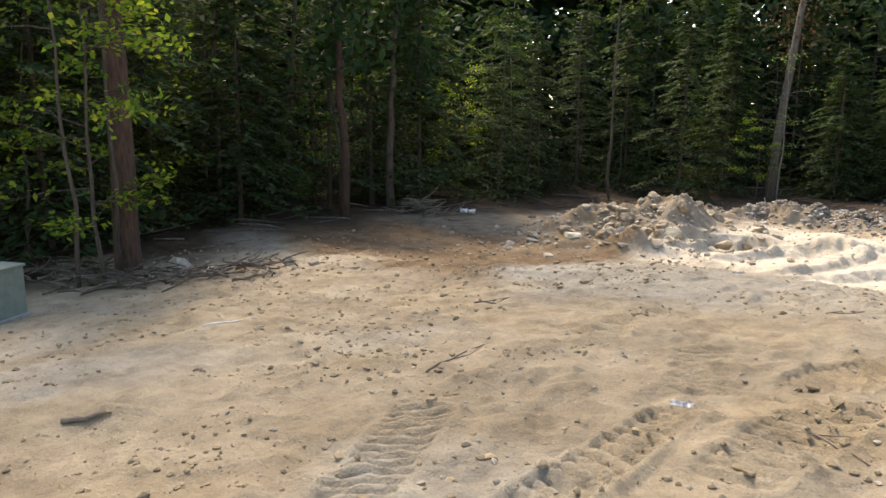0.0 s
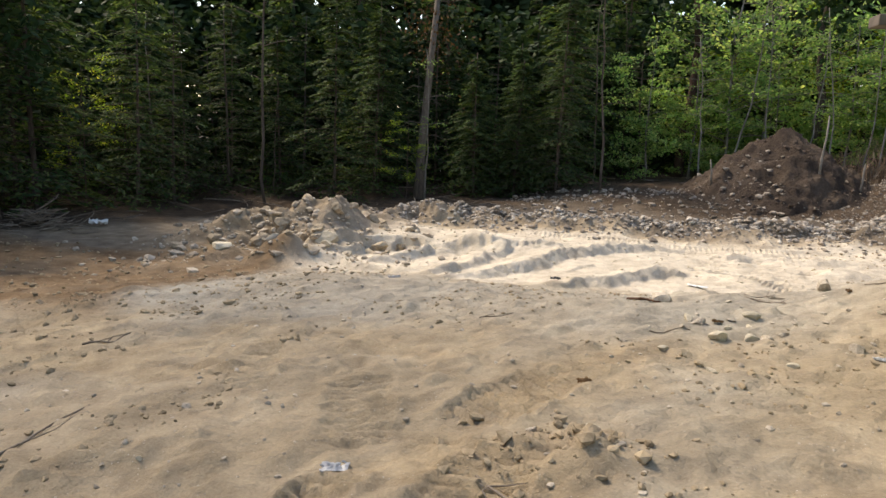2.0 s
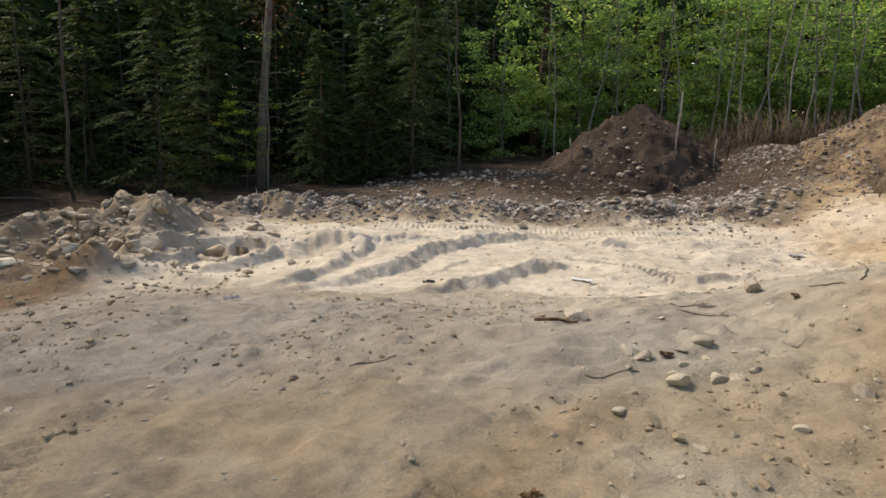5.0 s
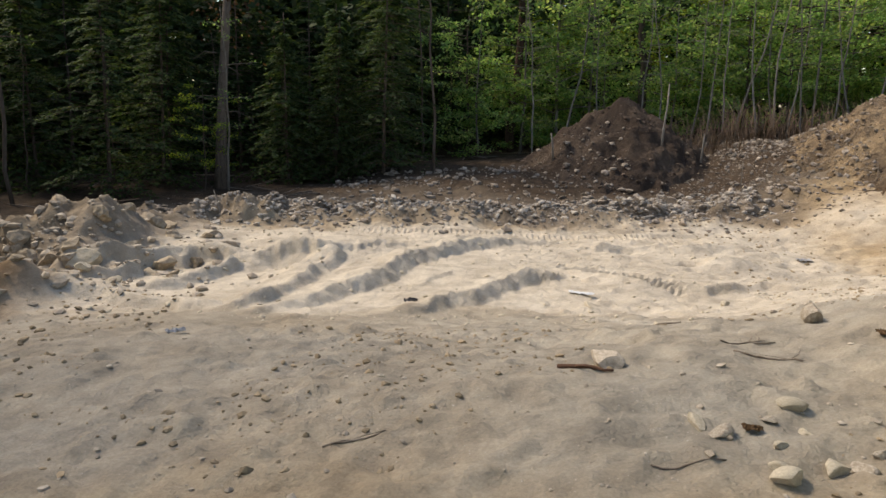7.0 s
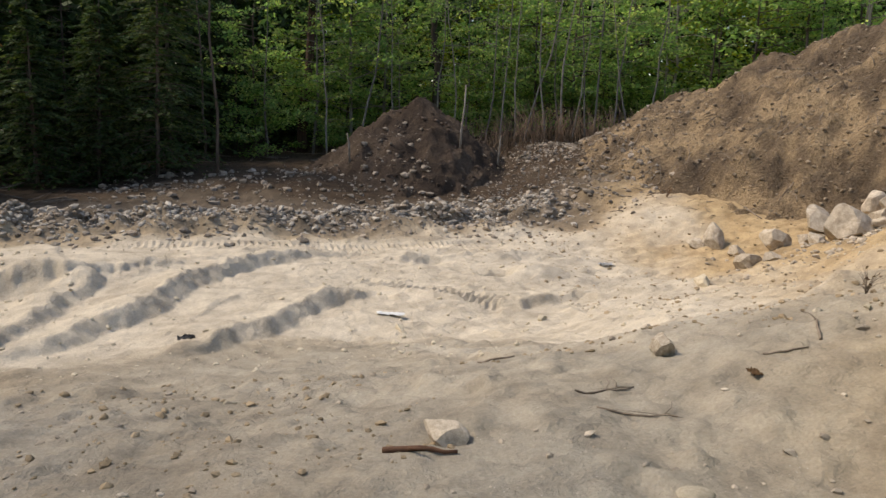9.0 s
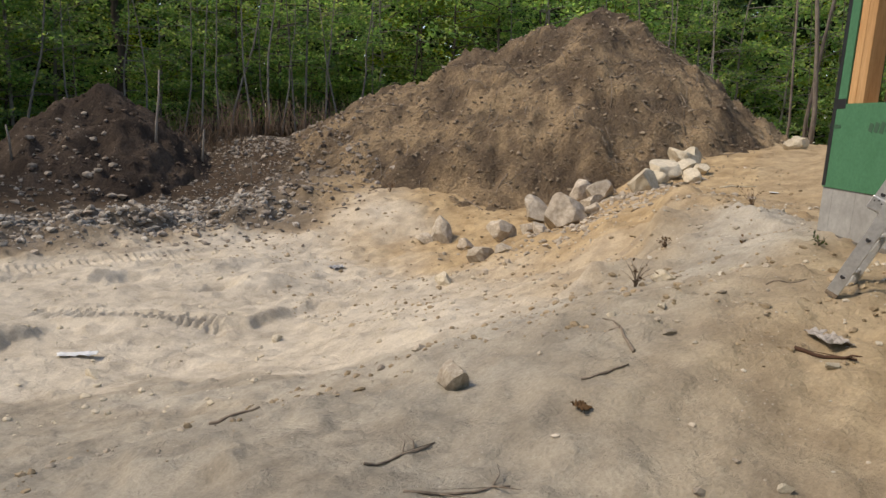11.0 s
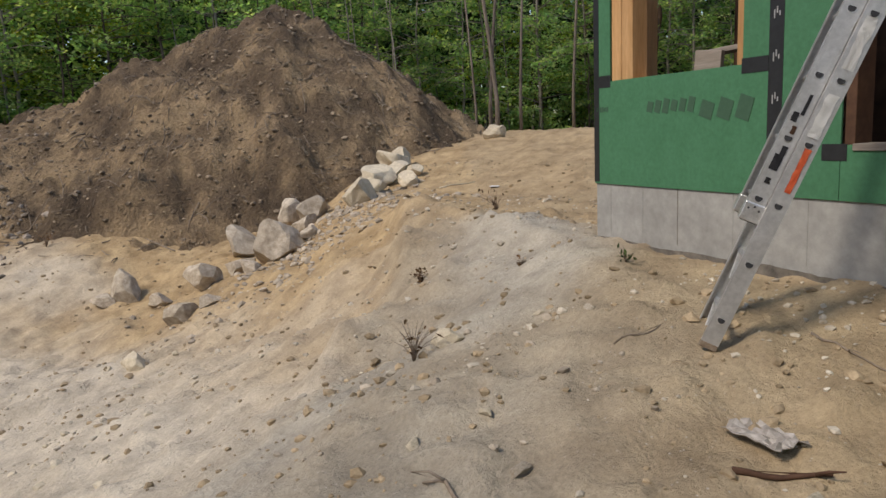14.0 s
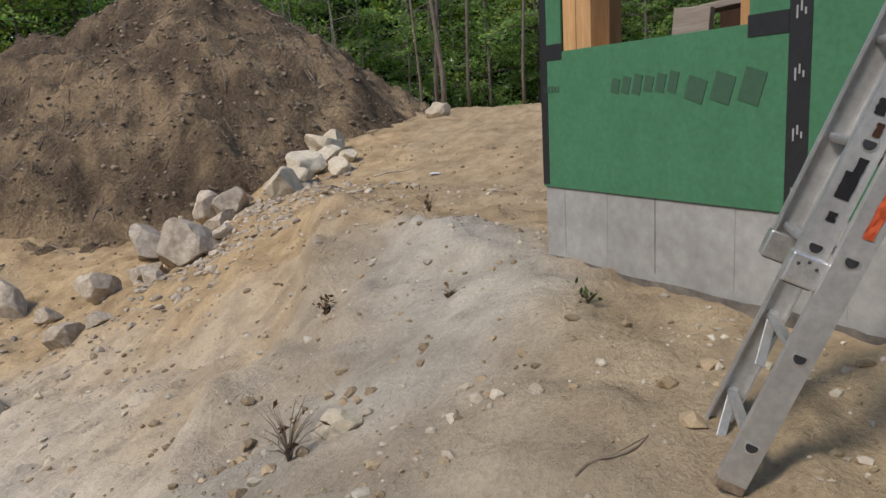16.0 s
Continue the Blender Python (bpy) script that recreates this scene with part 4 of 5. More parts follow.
# stones on the pad
for k, (x, y, r) in enumerate(((-0.88, 8.25, 0.06), (-0.51, 8.12, 0.07), (-0.01, 8.79, 0.08), (0.14, 9.4, 0.06), (-0.11, 7.65, 0.06), (0.55, 7.93, 0.06), (1.15, 8.45, 0.10), (-0.62, 7.07, 0.05), (-0.92, 6.12, 0.07), (-1.29, 5.85, 0.06), (2.13, 8.76, 0.08), (-0.29, 9.38, 0.09), (-0.2, 9.25, 0.10), (-0.01, 8.71, 0.13), (0.31, 8.88, 0.12), (0.45, 8.86, 0.10), (0.32, 9.29, 0.05), (0.35, 9.59, 0.11), (0.6, 9.0, 0.07), (2.62, 10.05, 0.06), (2.65, 11.64, 0.05), (2.56, 11.08, 0.06), (2.9, 11.4, 0.05), (-3.74, 4.97, 0.045), (-0.35, 8.9, 0.05), (0.1, 9.1, 0.06), (1.6, 9.7, 0.05), (1.1, 9.9, 0.05), (-2.0, 12.6, 0.07), (2.25, 16.7, 0.13), (1.85, 12.9, 0.08), (0.05, 16.4, 0.14), (4.2, 11.7, 0.05), (4.0, 11.3, 0.04))):
    me = PALESMALLS[k % 4] if k % 3 else SMALLS[k % 8]
    r = 0.78 * min(r, 0.05 + 0.5 * r)
    put_rock(me, "stone", x, y, r * 1.3, r * 1.0, r * 0.7, "flat tan stone half sunk in the bare soil", "stones on the pad", 0.3)


def scatter(name, spots, sizes, material, seed, label, category, flat=0.65):
    """Many small angular lumps as one mesh of stuff."""
    g = np.random.default_rng(seed)
    bm = bmesh.new()
    bmesh.ops.create_icosphere(bm, subdivisions=1, radius=1)
    ball = np.array([v.co for v in bm.verts])
    tri = np.array([[v.index for v in f.verts] for f in bm.faces])
    bm.free()
    n = len(spots)
    shape = ball[None] * g.uniform(0.6, 1.15, (n, len(ball), 1)) * np.stack([g.uniform(0.7, 1.3, n), g.uniform(0.7, 1.3, n), np.full(n, flat)], -1)[:, None]
    a = g.uniform(0, 2 * math.pi, n)
    c, s = np.cos(a)[:, None], np.sin(a)[:, None]
    x, y, z = shape[..., 0], shape[..., 1], shape[..., 2] + 0.35 * shape[..., 0] * g.uniform(-1, 1, (n, 1))
    shape = np.stack([x * c - y * s, x * s + y * c, z], -1) * sizes[:, None, None]
    base = np.stack([spots[:, 0], spots[:, 1], top_at(spots[:, 0], spots[:, 1]) + 0.15 * sizes], -1)
    co = (shape + base[:, None]).reshape(-1, 3)
    faces = (tri[None] + (np.arange(n) * len(ball))[:, None, None]).reshape(-1, 3)
    ob = new(name, mesh_of(name, co, faces, material))
    return tagged(ob, label, category, kind="stuff")


g = np.random.default_rng(9)


def spread(n, x0, x1, y0, y1):
    return np.stack([g.uniform(x0, x1, n), g.uniform(y0, y1, n)], -1)


def grains(n, lo, hi):
    return lo * (hi / lo) ** (g.random(n) ** 2.2)


p = spread(1700, -6, 4.5, 2, 13.5)
p = p[fbm(p[:, 0] * 0.6, p[:, 1] * 0.6, 81, 3) > -0.12]
scatter("pebble", p, grains(len(p), 0.008, 0.04), M_chips, 1, "loose pebbles on the sandy soil", "pebbles")
p = spread(5200, -7, 4.8, 2, 13.5)
p = p[fbm(p[:, 0] * 0.5, p[:, 1] * 0.5, 83, 3) > -0.02]
scatter("soil_clod", p, grains(len(p), 0.01, 0.05), M_clods, 2, "crumbs and clods of dry soil", "clods")
p = spread(3000, -13, -4, 0.5, 10)
p = p[fbm(p[:, 0] * 0.6, p[:, 1] * 0.6, 87, 3) > -0.1]
scatter("soil_clod", p, grains(len(p), 0.010, 0.05), M_clods, 14, "clods and crumbs on the bare pad", "clods")
p = np.stack([g.normal(-1.05, 0.35, 160), g.normal(5.6, 0.28, 160)], -1)
scatter("soil_clod", p, grains(160, 0.012, 0.07), M_clods, 3, "heap of churned brown clods", "clods")
x = g.uniform(-12, 9, 3600)
p = np.stack([x, 25.2 + 0.15 * x + g.normal(0, 1.15, 3600)], -1)
scatter("rubble", p, grains(3600, 0.022, 0.13), M_darkchips, 4, "grey rubble strip behind the sand", "rubble")
x = g.uniform(1, 9.5, 1300)
p = np.stack([x, 30.6 - 0.15 * x + g.normal(0, 1.3, 1300)], -1)
p = p[lookup(GX, GY, GZ, p[:, 0], p[:, 1]) > top_at(p[:, 0], p[:, 1]) - 0.05]
scatter("rubble", p, grains(len(p), 0.02, 0.085), M_darkchips, 5, "stony dark soil between the heaps", "rubble")
p = spread(2600, 3.0, 14, 12.0, 25)
scatter("rubble", p, grains(2600, 0.01, 0.055), M_clods, 6, "gravelly crumbs on the clay slope", "rubble")
p = np.stack([g.normal(8.4, 1.5, 1200), g.normal(31.6, 1.7, 1200)], -1)
p = p[p[:, 0] > 6.2]
scatter("rubble", p, grains(len(p), 0.025, 0.13), M_darkchips, 21, "grey rubble and broken stone between the heaps", "rubble")
p = np.stack([g.uniform(-9, 6, 5200), g.normal(0, 0.75, 5200)], -1)
p[:, 1] += 25.2 + 0.16 * p[:, 0]
scatter("rubble", p, grains(5200, 0.02, 0.115), M_grit, 22, "dense grey rubble heaped in a low berm", "rubble")
p = np.stack([g.uniform(-7, 3, 700), g.normal(29.5, 1.4, 700)], -1)
scatter("rubble", p, grains(700, 0.03, 0.16), M_darkchips, 23, "stones strewn over the dark topsoil", "rubble")
p = np.stack([g.normal(9.0, 1.3, 700), g.normal(17.2, 0.9, 700)], -1)
scatter("rubble", p, grains(700, 0.015, 0.085), M_chips, 24, "pale broken stone below the boulders", "rubble")
p = np.stack([g.uniform(3.0, 11, 1800), g.uniform(10.5, 18.5, 1800)], -1)
p = p[fbm(p[:, 0] * 0.8, p[:, 1] * 0.8, 85, 3) > -0.05]
scatter("pebble", p, grains(len(p), 0.008, 0.045), M_palechips, 25, "pale chips and pebbles on the clay slope", "pebbles")
p = np.stack([g.normal(4.6, 0.9, 420), g.normal(9.9, 0.5, 420)], -1)
scatter("pebble", p, grains(420, 0.008, 0.03), M_palechips, 26, "pale grit spilt at the foot of the wall", "pebbles")
p = np.stack([g.normal(9.8, 0.9, 420), g.normal(17.9, 0.6, 420)], -1)
scatter("rubble", p, grains(420, 0.02, 0.10), M_chips, 7, "broken pale stone chips round the boulders", "rubble")
p = np.stack([g.normal(-10.2, 1.8, 900), g.normal(17.6, 1.8, 900)], -1)
scatter("rubble", p, grains(900, 0.03, 0.16), M_chips, 8, "broken crust on the west mound", "rubble")
p = spread(1500, -17, -6, 6.5, 16)
scatter("soil_clod", p, grains(1500, 0.015, 0.075), M_clods, 10, "dry clods on the brown slope", "clods")
p = spread(900, -8, 5.5, 14, 23)
scatter("soil_clod", p, grains(900, 0.012, 0.06), M_palerock, 11, "crumbs of pale sand", "clods")
p = spread(16000, 5, 24, 16, 34)
p = p[top_at(p[:, 0], p[:, 1]) > lookup(GX, GY, GZ, p[:, 0], p[:, 1]) + 0.02]
scatter("soil_clod", p, grains(len(p), 0.012, 0.09), varied("pile_clods", (0.12, 0.088, 0.06), (0.36, 0.285, 0.20), 8.0, 0.95, 0, 0.01, 0.45, island=True), 12, "clods and stones in the heap's flank", "clods")
p = spread(1500, -2.5, 9, 27.5, 37)
p = p[top_at(p[:, 0], p[:, 1]) > lookup(GX, GY, GZ, p[:, 0], p[:, 1]) + 0.02]
scatter("soil_clod", p, grains(len(p), 0.02, 0.12), varied("topsoil_clods", (0.05, 0.036, 0.027), (0.14, 0.10, 0.075), 8.0, 0.95, 0, 0.01, 0.4, island=True), 13, "dark clods on the topsoil heap", "clods")


# ---------------------------------------------------------------- sticks, weeds and litter
def stick_line(x, y, length, yaw, bend, seed, lift=0.012, pitch=0.0, n=7):
    r = random.Random(seed)
    pts = []
    for k in range(n):
        u = k / (n - 1)
        a = radians(yaw + bend * (u - 0.5) + r.uniform(-6, 6))
        if k == 0:
            pts.append([x, y, float(top_at(x, y)[0]) + lift])
        else:
            px, py, _ = pts[-1]
            nx, ny = px + math.cos(a) * length / (n - 1), py + math.sin(a) * length / (n - 1)
            pts.append([nx, ny, float(top_at(nx, ny)[0]) + lift + math.tan(radians(pitch)) * length * u])
    return pts


def lying_stick(x, y, length, yaw, radius, seed, label, forks=0, bend=15, material=None, name="branch"):
    radius *= 0.7
    c = Pile()
    pts = stick_line(x, y, length, yaw, bend, seed, radius * 0.8)
    c.add(*tube(pts, np.linspace(radius, radius * 0.5, len(pts)), 7))
    r = random.Random(seed)
    for _ in range(forks):
        k = r.randrange(1, len(pts) - 1)
        d = radians(yaw + r.choice((-1, 1)) * r.uniform(30, 65))
        q = [pts[k], [pts[k][0] + math.cos(d) * length * 0.15, pts[k][1] + math.sin(d) * length * 0.15, pts[k][2] + 0.03], [pts[k][0] + math.cos(d + 0.3) * length * 0.3, pts[k][1] + math.sin(d + 0.3) * length * 0.3, pts[k][2] + 0.04]]
        c.add(*tube(q, [radius * 0.6, radius * 0.45, radius * 0.2], 5))
    ob = new(name, c.mesh(name, material or M_twig, True))
    return tagged(ob, label, "branch")


lying_stick(-4.61, 4.52, 1.45, 106, 0.016, 1, "long thin dead stick on the bare soil", 1, 8)
lying_stick(-1.55, 5.2, 0.75, -42, 0.014, 2, "forked dead twig on the soil", 3)
lying_stick(-1.02, 10.66, 0.44, -20, 0.030, 3, "rotten dark branch stub on the soil", 1, 5, M_darkwood)
lying_stick(-0.67, 8.91, 0.4, -3, 0.010, 4, "thin dead twig on the soil", 0)
lying_stick(0.38, 10.8, 0.5, -30, 0.012, 5, "forked dead twig on the soil", 3)
lying_stick(2.70, 10.32, 0.32, -75, 0.020, 6, "dark broken stick beside plastic film", 1, 5, M_darkwood)
lying_stick(3.86, 10.16, 0.5, -135, 0.010, 7, "thin dead twig near the ladder", 2)
lying_stick(3.5, 11.0, 0.28, -40, 0.008, 8, "thin dead twig on the soil", 0)
lying_stick(2.2, 11.05, 0.45, 60, 0.018, 9, "grey dead stick on the slope", 1)
lying_stick(-6.25, 1.85, 0.35, 60, 0.04, 10, "broken brown piece of bark", 0, 5)
lying_stick(0.4, 11.2, 0.5, 10, 0.012, 12, "forked dead twig on the soil", 3)
lying_stick(0.2, 13.0, 0.35, -10, 0.02, 13, "short dark stick on the pad edge", 0)
lying_stick(-2.6, 9.3, 0.4, 15, 0.012, 14, "short dark twig on the pad", 1)
lying_stick(1.7, 11.0, 0.3, -20, 0.014, 15, "short dead stick on the pad", 0)
lying_stick(-6.6, 7.4, 0.5, 40, 0.02, 16, "forked dead branch on the soil", 4)
lying_stick(11.6, 16.85, 0.75, -35, 0.022, 17, "pale straight stick on the bench", 0, 3, M_palerock)
lying_stick(-8.46, 4.27, 0.8, 90, 0.02, 18, "pale plastic pipe on the soil", 0, 2, M_white, "pipe")


def flake(name, x, y, sx, sy, yaw, material, label, category, seed, crumple=0.03):
    bm = bmesh.new()
    bmesh.ops.create_grid(bm, x_segments=9, y_segments=7, size=0.5)
    for v in bm.verts:
        edge = 1 + 0.25 * noise.noise((v.co.x * 4, v.co.y * 4, seed))
        v.co = (v.co.x * sx * edge, v.co.y * sy * edge, crumple * (0.8 + noise.noise((v.co.x * 6, v.co.y * 6, seed * 3))))
    bmesh.ops.solidify(bm, geom=bm.faces[:], thickness=0.004)
    ob = bm_object(name, bm, material)
    ob.matrix_world = pose(x, y, float(top_at(x, y)[0]) + 0.006, 0, 0, yaw)
    return tagged(ob, label, category)


flake("paper_scrap", -2.36, 5.08, 0.17, 0.11, 20, M_plastic, "crumpled white paper scrap on the soil", "litter", 1)
flake("plastic_film", 2.93, 10.25, 0.26, 0.15, 60, plain("muddy_film", (0.16, 0.135, 0.11), (0.42, 0.38, 0.34), 22.0, 0.4, 0, 0.02), "crumpled clear plastic film on the soil", "litter", 2, 0.035)
flake("plastic_scrap", 1.27, 8.07, 0.18, 0.08, 0, M_plastic, "flat pale plastic scrap on the soil", "litter", 3, 0.015)
flake("white_scrap", 0.02, 17.2, 0.42, 0.13, -15, M_white, "long white scrap lying on the sand", "litter", 4, 0.03)
flake("white_scrap", 11.89, 15.87, 0.22, 0.16, 30, M_white, "square white scrap on the bench", "litter", 5, 0.01)
flake("white_scrap", -16.7, 18.3, 0.5, 0.3, 40, M_white, "white scrap at the edge of the wood", "litter", 6, 0.18)
flake("bottle_scrap", -5.0, 12.6, 0.2, 0.1, 30, M_plastic, "crushed clear plastic bottle on the sand edge", "litter", 7, 0.05)
flake("dark_scrap", -2.72, 15.6, 0.2, 0.1, 10, M_black, "dark scrap in the rut", "litter", 8, 0.06)
flake("plastic_scrap", 5.1, 20.6, 0.3, 0.2, 10, M_plastic, "pale plastic scrap on the sand", "litter", 9, 0.04)
for k, (x, y) in enumerate(((0.0, 9.28), (-1.1, 7.0), (1.5, 10.8), (2.4, 9.6))):
    flake("fallen_leaf", x, y, 0.11, 0.07, 40 * k, M_deadleaf, "curled brown fallen leaf on the soil", "leaf", 20 + k, 0.03)


def weed(x, y, h, n, seed, material, label, leafy=0, leafmat=None):
    r = np.random.default_rng(seed)
    top = new("weed_clump")
    top.location = (x, y, gz_at(x, y) - 0.02)
    tagged(top, label, "weed")
    tips = []
    for _ in range(n):
        a, lean, l = r.uniform(0, 6.28), r.uniform(0.15, 0.9), h * r.uniform(0.5, 1)
        pts = [[0.003 * math.cos(a), 0.003 * math.sin(a), 0]]
        for k in (1, 2, 3):
            u = k / 3
            pts.append([math.cos(a) * l * lean * u * u, math.sin(a) * l * lean * u * u, l * u * (1 - 0.25 * lean * u)])
            tips.append(pts[-1])
        c = Pile()
        c.add(*tube(pts, [0.004, 0.0032, 0.0025, 0.0012], 4))
        mesh_object("stalk", c.mesh("stalk", material, True), top)
    if leafy:
        t = np.array(tips)[r.integers(0, len(tips), leafy)] + r.normal(0, 0.02, (leafy, 3))
        ah = unit(r.normal(0, 1, (leafy, 3)))
        sd = unit(np.cross(ah, r.normal(0, 1, (leafy, 3))))
        c2 = Pile()
        c2.add(*blades(t, ah, sd, r.uniform(0.03, 0.07, leafy), r.uniform(0.015, 0.03, leafy)))
        mesh_object("foliage", c2.mesh("foliage", leafmat), top)


weed(3.80, 12.38, 0.30, 26, 1, M_twig, "dead grey weed clump on the slope", 12, M_deadleaf)
weed(4.84, 11.34, 0.16, 8, 2, M_twig, "small uprooted green weed on the soil", 20, M_hemlock)
weed(5.55, 13.45, 0.16, 12, 3, M_dry, "dry brown weed clump on the bank", 40, M_deadleaf)
weed(7.64, 13.7, 0.34, 16, 4, M_dry, "dry brown weed clump on the bank", 30, M_deadleaf)
weed(5.34, 12.33, 0.10, 8, 5, M_twig, "small dead weed on the slope", 12, M_deadleaf)
weed(8.3, 24.0, 0.35, 16, 6, M_dry, "dry weed on the clay", 60, M_deadleaf)

# brush heaped along the wood's edge
c = Pile()
r3 = random.Random(33)
for k in range(260):
    u = r3.random()
    x, y = -17.0 + 5.0 * u + r3.gauss(0, 0.6), 4.2 + 3.2 * u + r3.gauss(0, 0.6)
    pts = stick_line(x, y, r3.uniform(0.25, 1.0), r3.uniform(0, 360), 40, k, r3.uniform(0.02, 0.16), r3.uniform(-4, 16), 5)
    rad = r3.uniform(0.008, 0.03)
    c.add(*tube(pts, np.linspace(rad, rad * 0.4, 5), 5))
tagged(new("brush", c.mesh("brush", M_brush, True)), "heap of cut brush and dead sticks along the wood", "brush", kind="stuff")
c = Pile()
for k in range(110):
    a, d = r3.uniform(0, 6.28), abs(r3.gauss(0, 0.55))
    x, y = -18.0 + 1.3 * d * math.cos(a), 17.4 + d * math.sin(a)
    pts = stick_line(x, y, r3.uniform(0.3, 0.9), r3.uniform(0, 360), 60, k, r3.uniform(0.05, 0.55) * max(0.1, 1 - d), r3.uniform(-8, 22), 5)
    rad = r3.uniform(0.008, 0.028)
    c.add(*tube(pts, np.linspace(rad, rad * 0.4, 5), 5))
tagged(new("root_tangle", c.mesh("root_tangle", M_twig, True)), "tangle of torn roots and brush at the wood's edge", "brush", kind="stuff")
c = Pile()
for k in range(340):
    a = r3.uniform(-20, 200)
    rr = float(np.interp(a, _ta[::-1], _tr[::-1])) + r3.uniform(-2.5, 6)
    x, y = rr * math.cos(radians(a)), 12 + rr * math.sin(radians(a))
    pts = stick_line(x, y, r3.uniform(0.4, 1.8), r3.uniform(0, 360), 30, k, 0.03, r3.uniform(-2, 12), 4)
    rad = r3.uniform(0.008, 0.035)
    c.add(*tube(pts, np.linspace(rad, rad * 0.4, 4), 5))
tagged(new("forest_litter", c.mesh("forest_litter", M_brush, True)), "dead branches on the floor of the wood", "branches", kind="stuff")
c = Pile()
for k in range(420):
    u = r3.random()
    a = r3.uniform(0, 6.28)
    d = 5.6 * r3.random() ** 0.5
    x, y = 15.5 - 4.5 * u + d * math.cos(a), 23.4 + 4.0 * u + d * math.sin(a)
    pts = stick_line(x, y, r3.uniform(0.12, 0.7), r3.uniform(0, 360), 40, k, 0.02, r3.uniform(0, 25), 4)
    rad = r3.uniform(0.005, 0.018)
    c.add(*tube(pts, np.linspace(rad, rad * 0.4, 4), 4))
tagged(new("roots", c.mesh("roots", M_twig, True)), "torn roots and twigs sticking out of the heap", "roots", kind="stuff")
# dry brush between the heaps
c = Pile()
for k in range(800):
    x, y = r3.uniform(3.5, 13), r3.gauss(35.0, 1.6)
    z, h = gz_at(x, y), r3.uniform(0.4, 1.7)
    dx, dy = r3.gauss(0, 0.25), r3.gauss(0, 0.25)
    c.add(*tube([[x, y, z], [x + dx * h * 0.5, y + dy * h * 0.5, z + h * 0.55], [x + dx * h * 1.3, y + dy * h * 1.3, z + h]], [0.011, 0.008, 0.003], 4))
tagged(new("dry_brush", c.mesh("dry_brush", M_dry, True)), "tangle of dry brown brush behind the heaps", "brush", kind="stuff")

# stakes and thin dead poles
def pole(x, y, pts, r0, label, name="dead_sapling", material=None):
    z = float(top_at(x, y)[0])
    c = Pile()
    c.add(*tube([[x + a, y + b, z + h] for a, b, h in pts], np.linspace(r0, r0 * 0.55, len(pts)), 7))
    return tagged(new(name, c.mesh(name, material or M_greybark, True)), label, "sapling")


pole(4.15, 30.2, [(0, 0, -0.3), (0.02, 0, 0.6), (0.09, 0, 1.4), (0.10, 0, 2.1)], 0.045, "bare grey sapling standing before the topsoil heap")
pole(5.6, 30.6, [(0, 0, -0.3), (0.03, 0, 0.4), (0.05, 0, 0.95)], 0.045, "short broken stem before the topsoil heap")
pole(0.6, 30.6, [(0, 0, -0.3), (-0.05, 0, 0.5), (-0.12, 0, 0.9)], 0.04, "short broken stem before the topsoil heap")
pole(-8.3, 22.9, [(0, 0, -0.2), (-0.1, 0, 0.25), (-0.2, 0, 0.6)], 0.02, "thin stick standing in the mound")
pole(6.0, 27.6, [(0, 0, -0.2), (0.02, 0, 0.4), (0.0, 0, 0.8)], 0.012, "thin stick standing in the rubble")

for x, y, lean, r0, h in ((24.2, 21.9, -0.5, 0.13, 9), (24.7, 22.4, 0.35, 0.11, 9), (25.2, 21.4, 0.15, 0.09, 8), (23.9, 22.6, -0.2, 0.07, 7), (25.9, 19.6, 0.2, 0.08, 8), (26.6, 17.9, -0.3, 0.07, 8)):
    pole(x, y, [(0, 0, -0.3), (0.1 * lean, 0.1 * lean, 1.5), (0.45 * lean, -0.3 * lean, 0.45 * h), (1.6 * lean, -1.2 * lean, h)], 0.8 * r0, "bare grey leaning trunk behind the dirt heap", "dead_tree", M_snagbark)

# utility pedestal at the edge of the plot
def utility_box(x, y, yaw):
    u = new("utility_box")
    u.matrix_world = pose(x, y, gz_at(x, y) - 0.05, 0, 0, yaw)
    tagged(u, "pale green metal utility pedestal on the bare soil", "utility box")
    part("base", cuboid(pose(0, 0, 0.06), 0.82, 0.82, 0.12, 0.01), M_conc, u)
    part("cabinet", cuboid(pose(0, 0, 0.50), 0.74, 0.74, 0.78, 0.015), M_box, u)
    lid = part("lid", cuboid(pose(0, 0, 0.905), 0.79, 0.79, 0.045, 0.012), M_box, u)
    part("hinge", cuboid(pose(0.38, -0.2, 0.87), 0.04, 0.10, 0.03, 0.004), M_box, lid)


utility_box(-12.86, 2.92, 30)


# ---------------------------------------------------------------- trees
def bent_trunk(h, r0, r1, wander, rg, n=9):
    pts, x, y = [], 0.0, 0.0
    for k in range(n):
        pts.append([x, y, -0.3 + (h + 0.3) * k / (n - 1)])
        x += rg.normal(0, wander)
        y += rg.normal(0, wander)
    return np.array(pts), np.linspace(r0, r1, n)


def along(pts, z):
    return np.array([np.interp(z, pts[:, 2], pts[:, 0]), np.interp(z, pts[:, 2], pts[:, 1]), z])


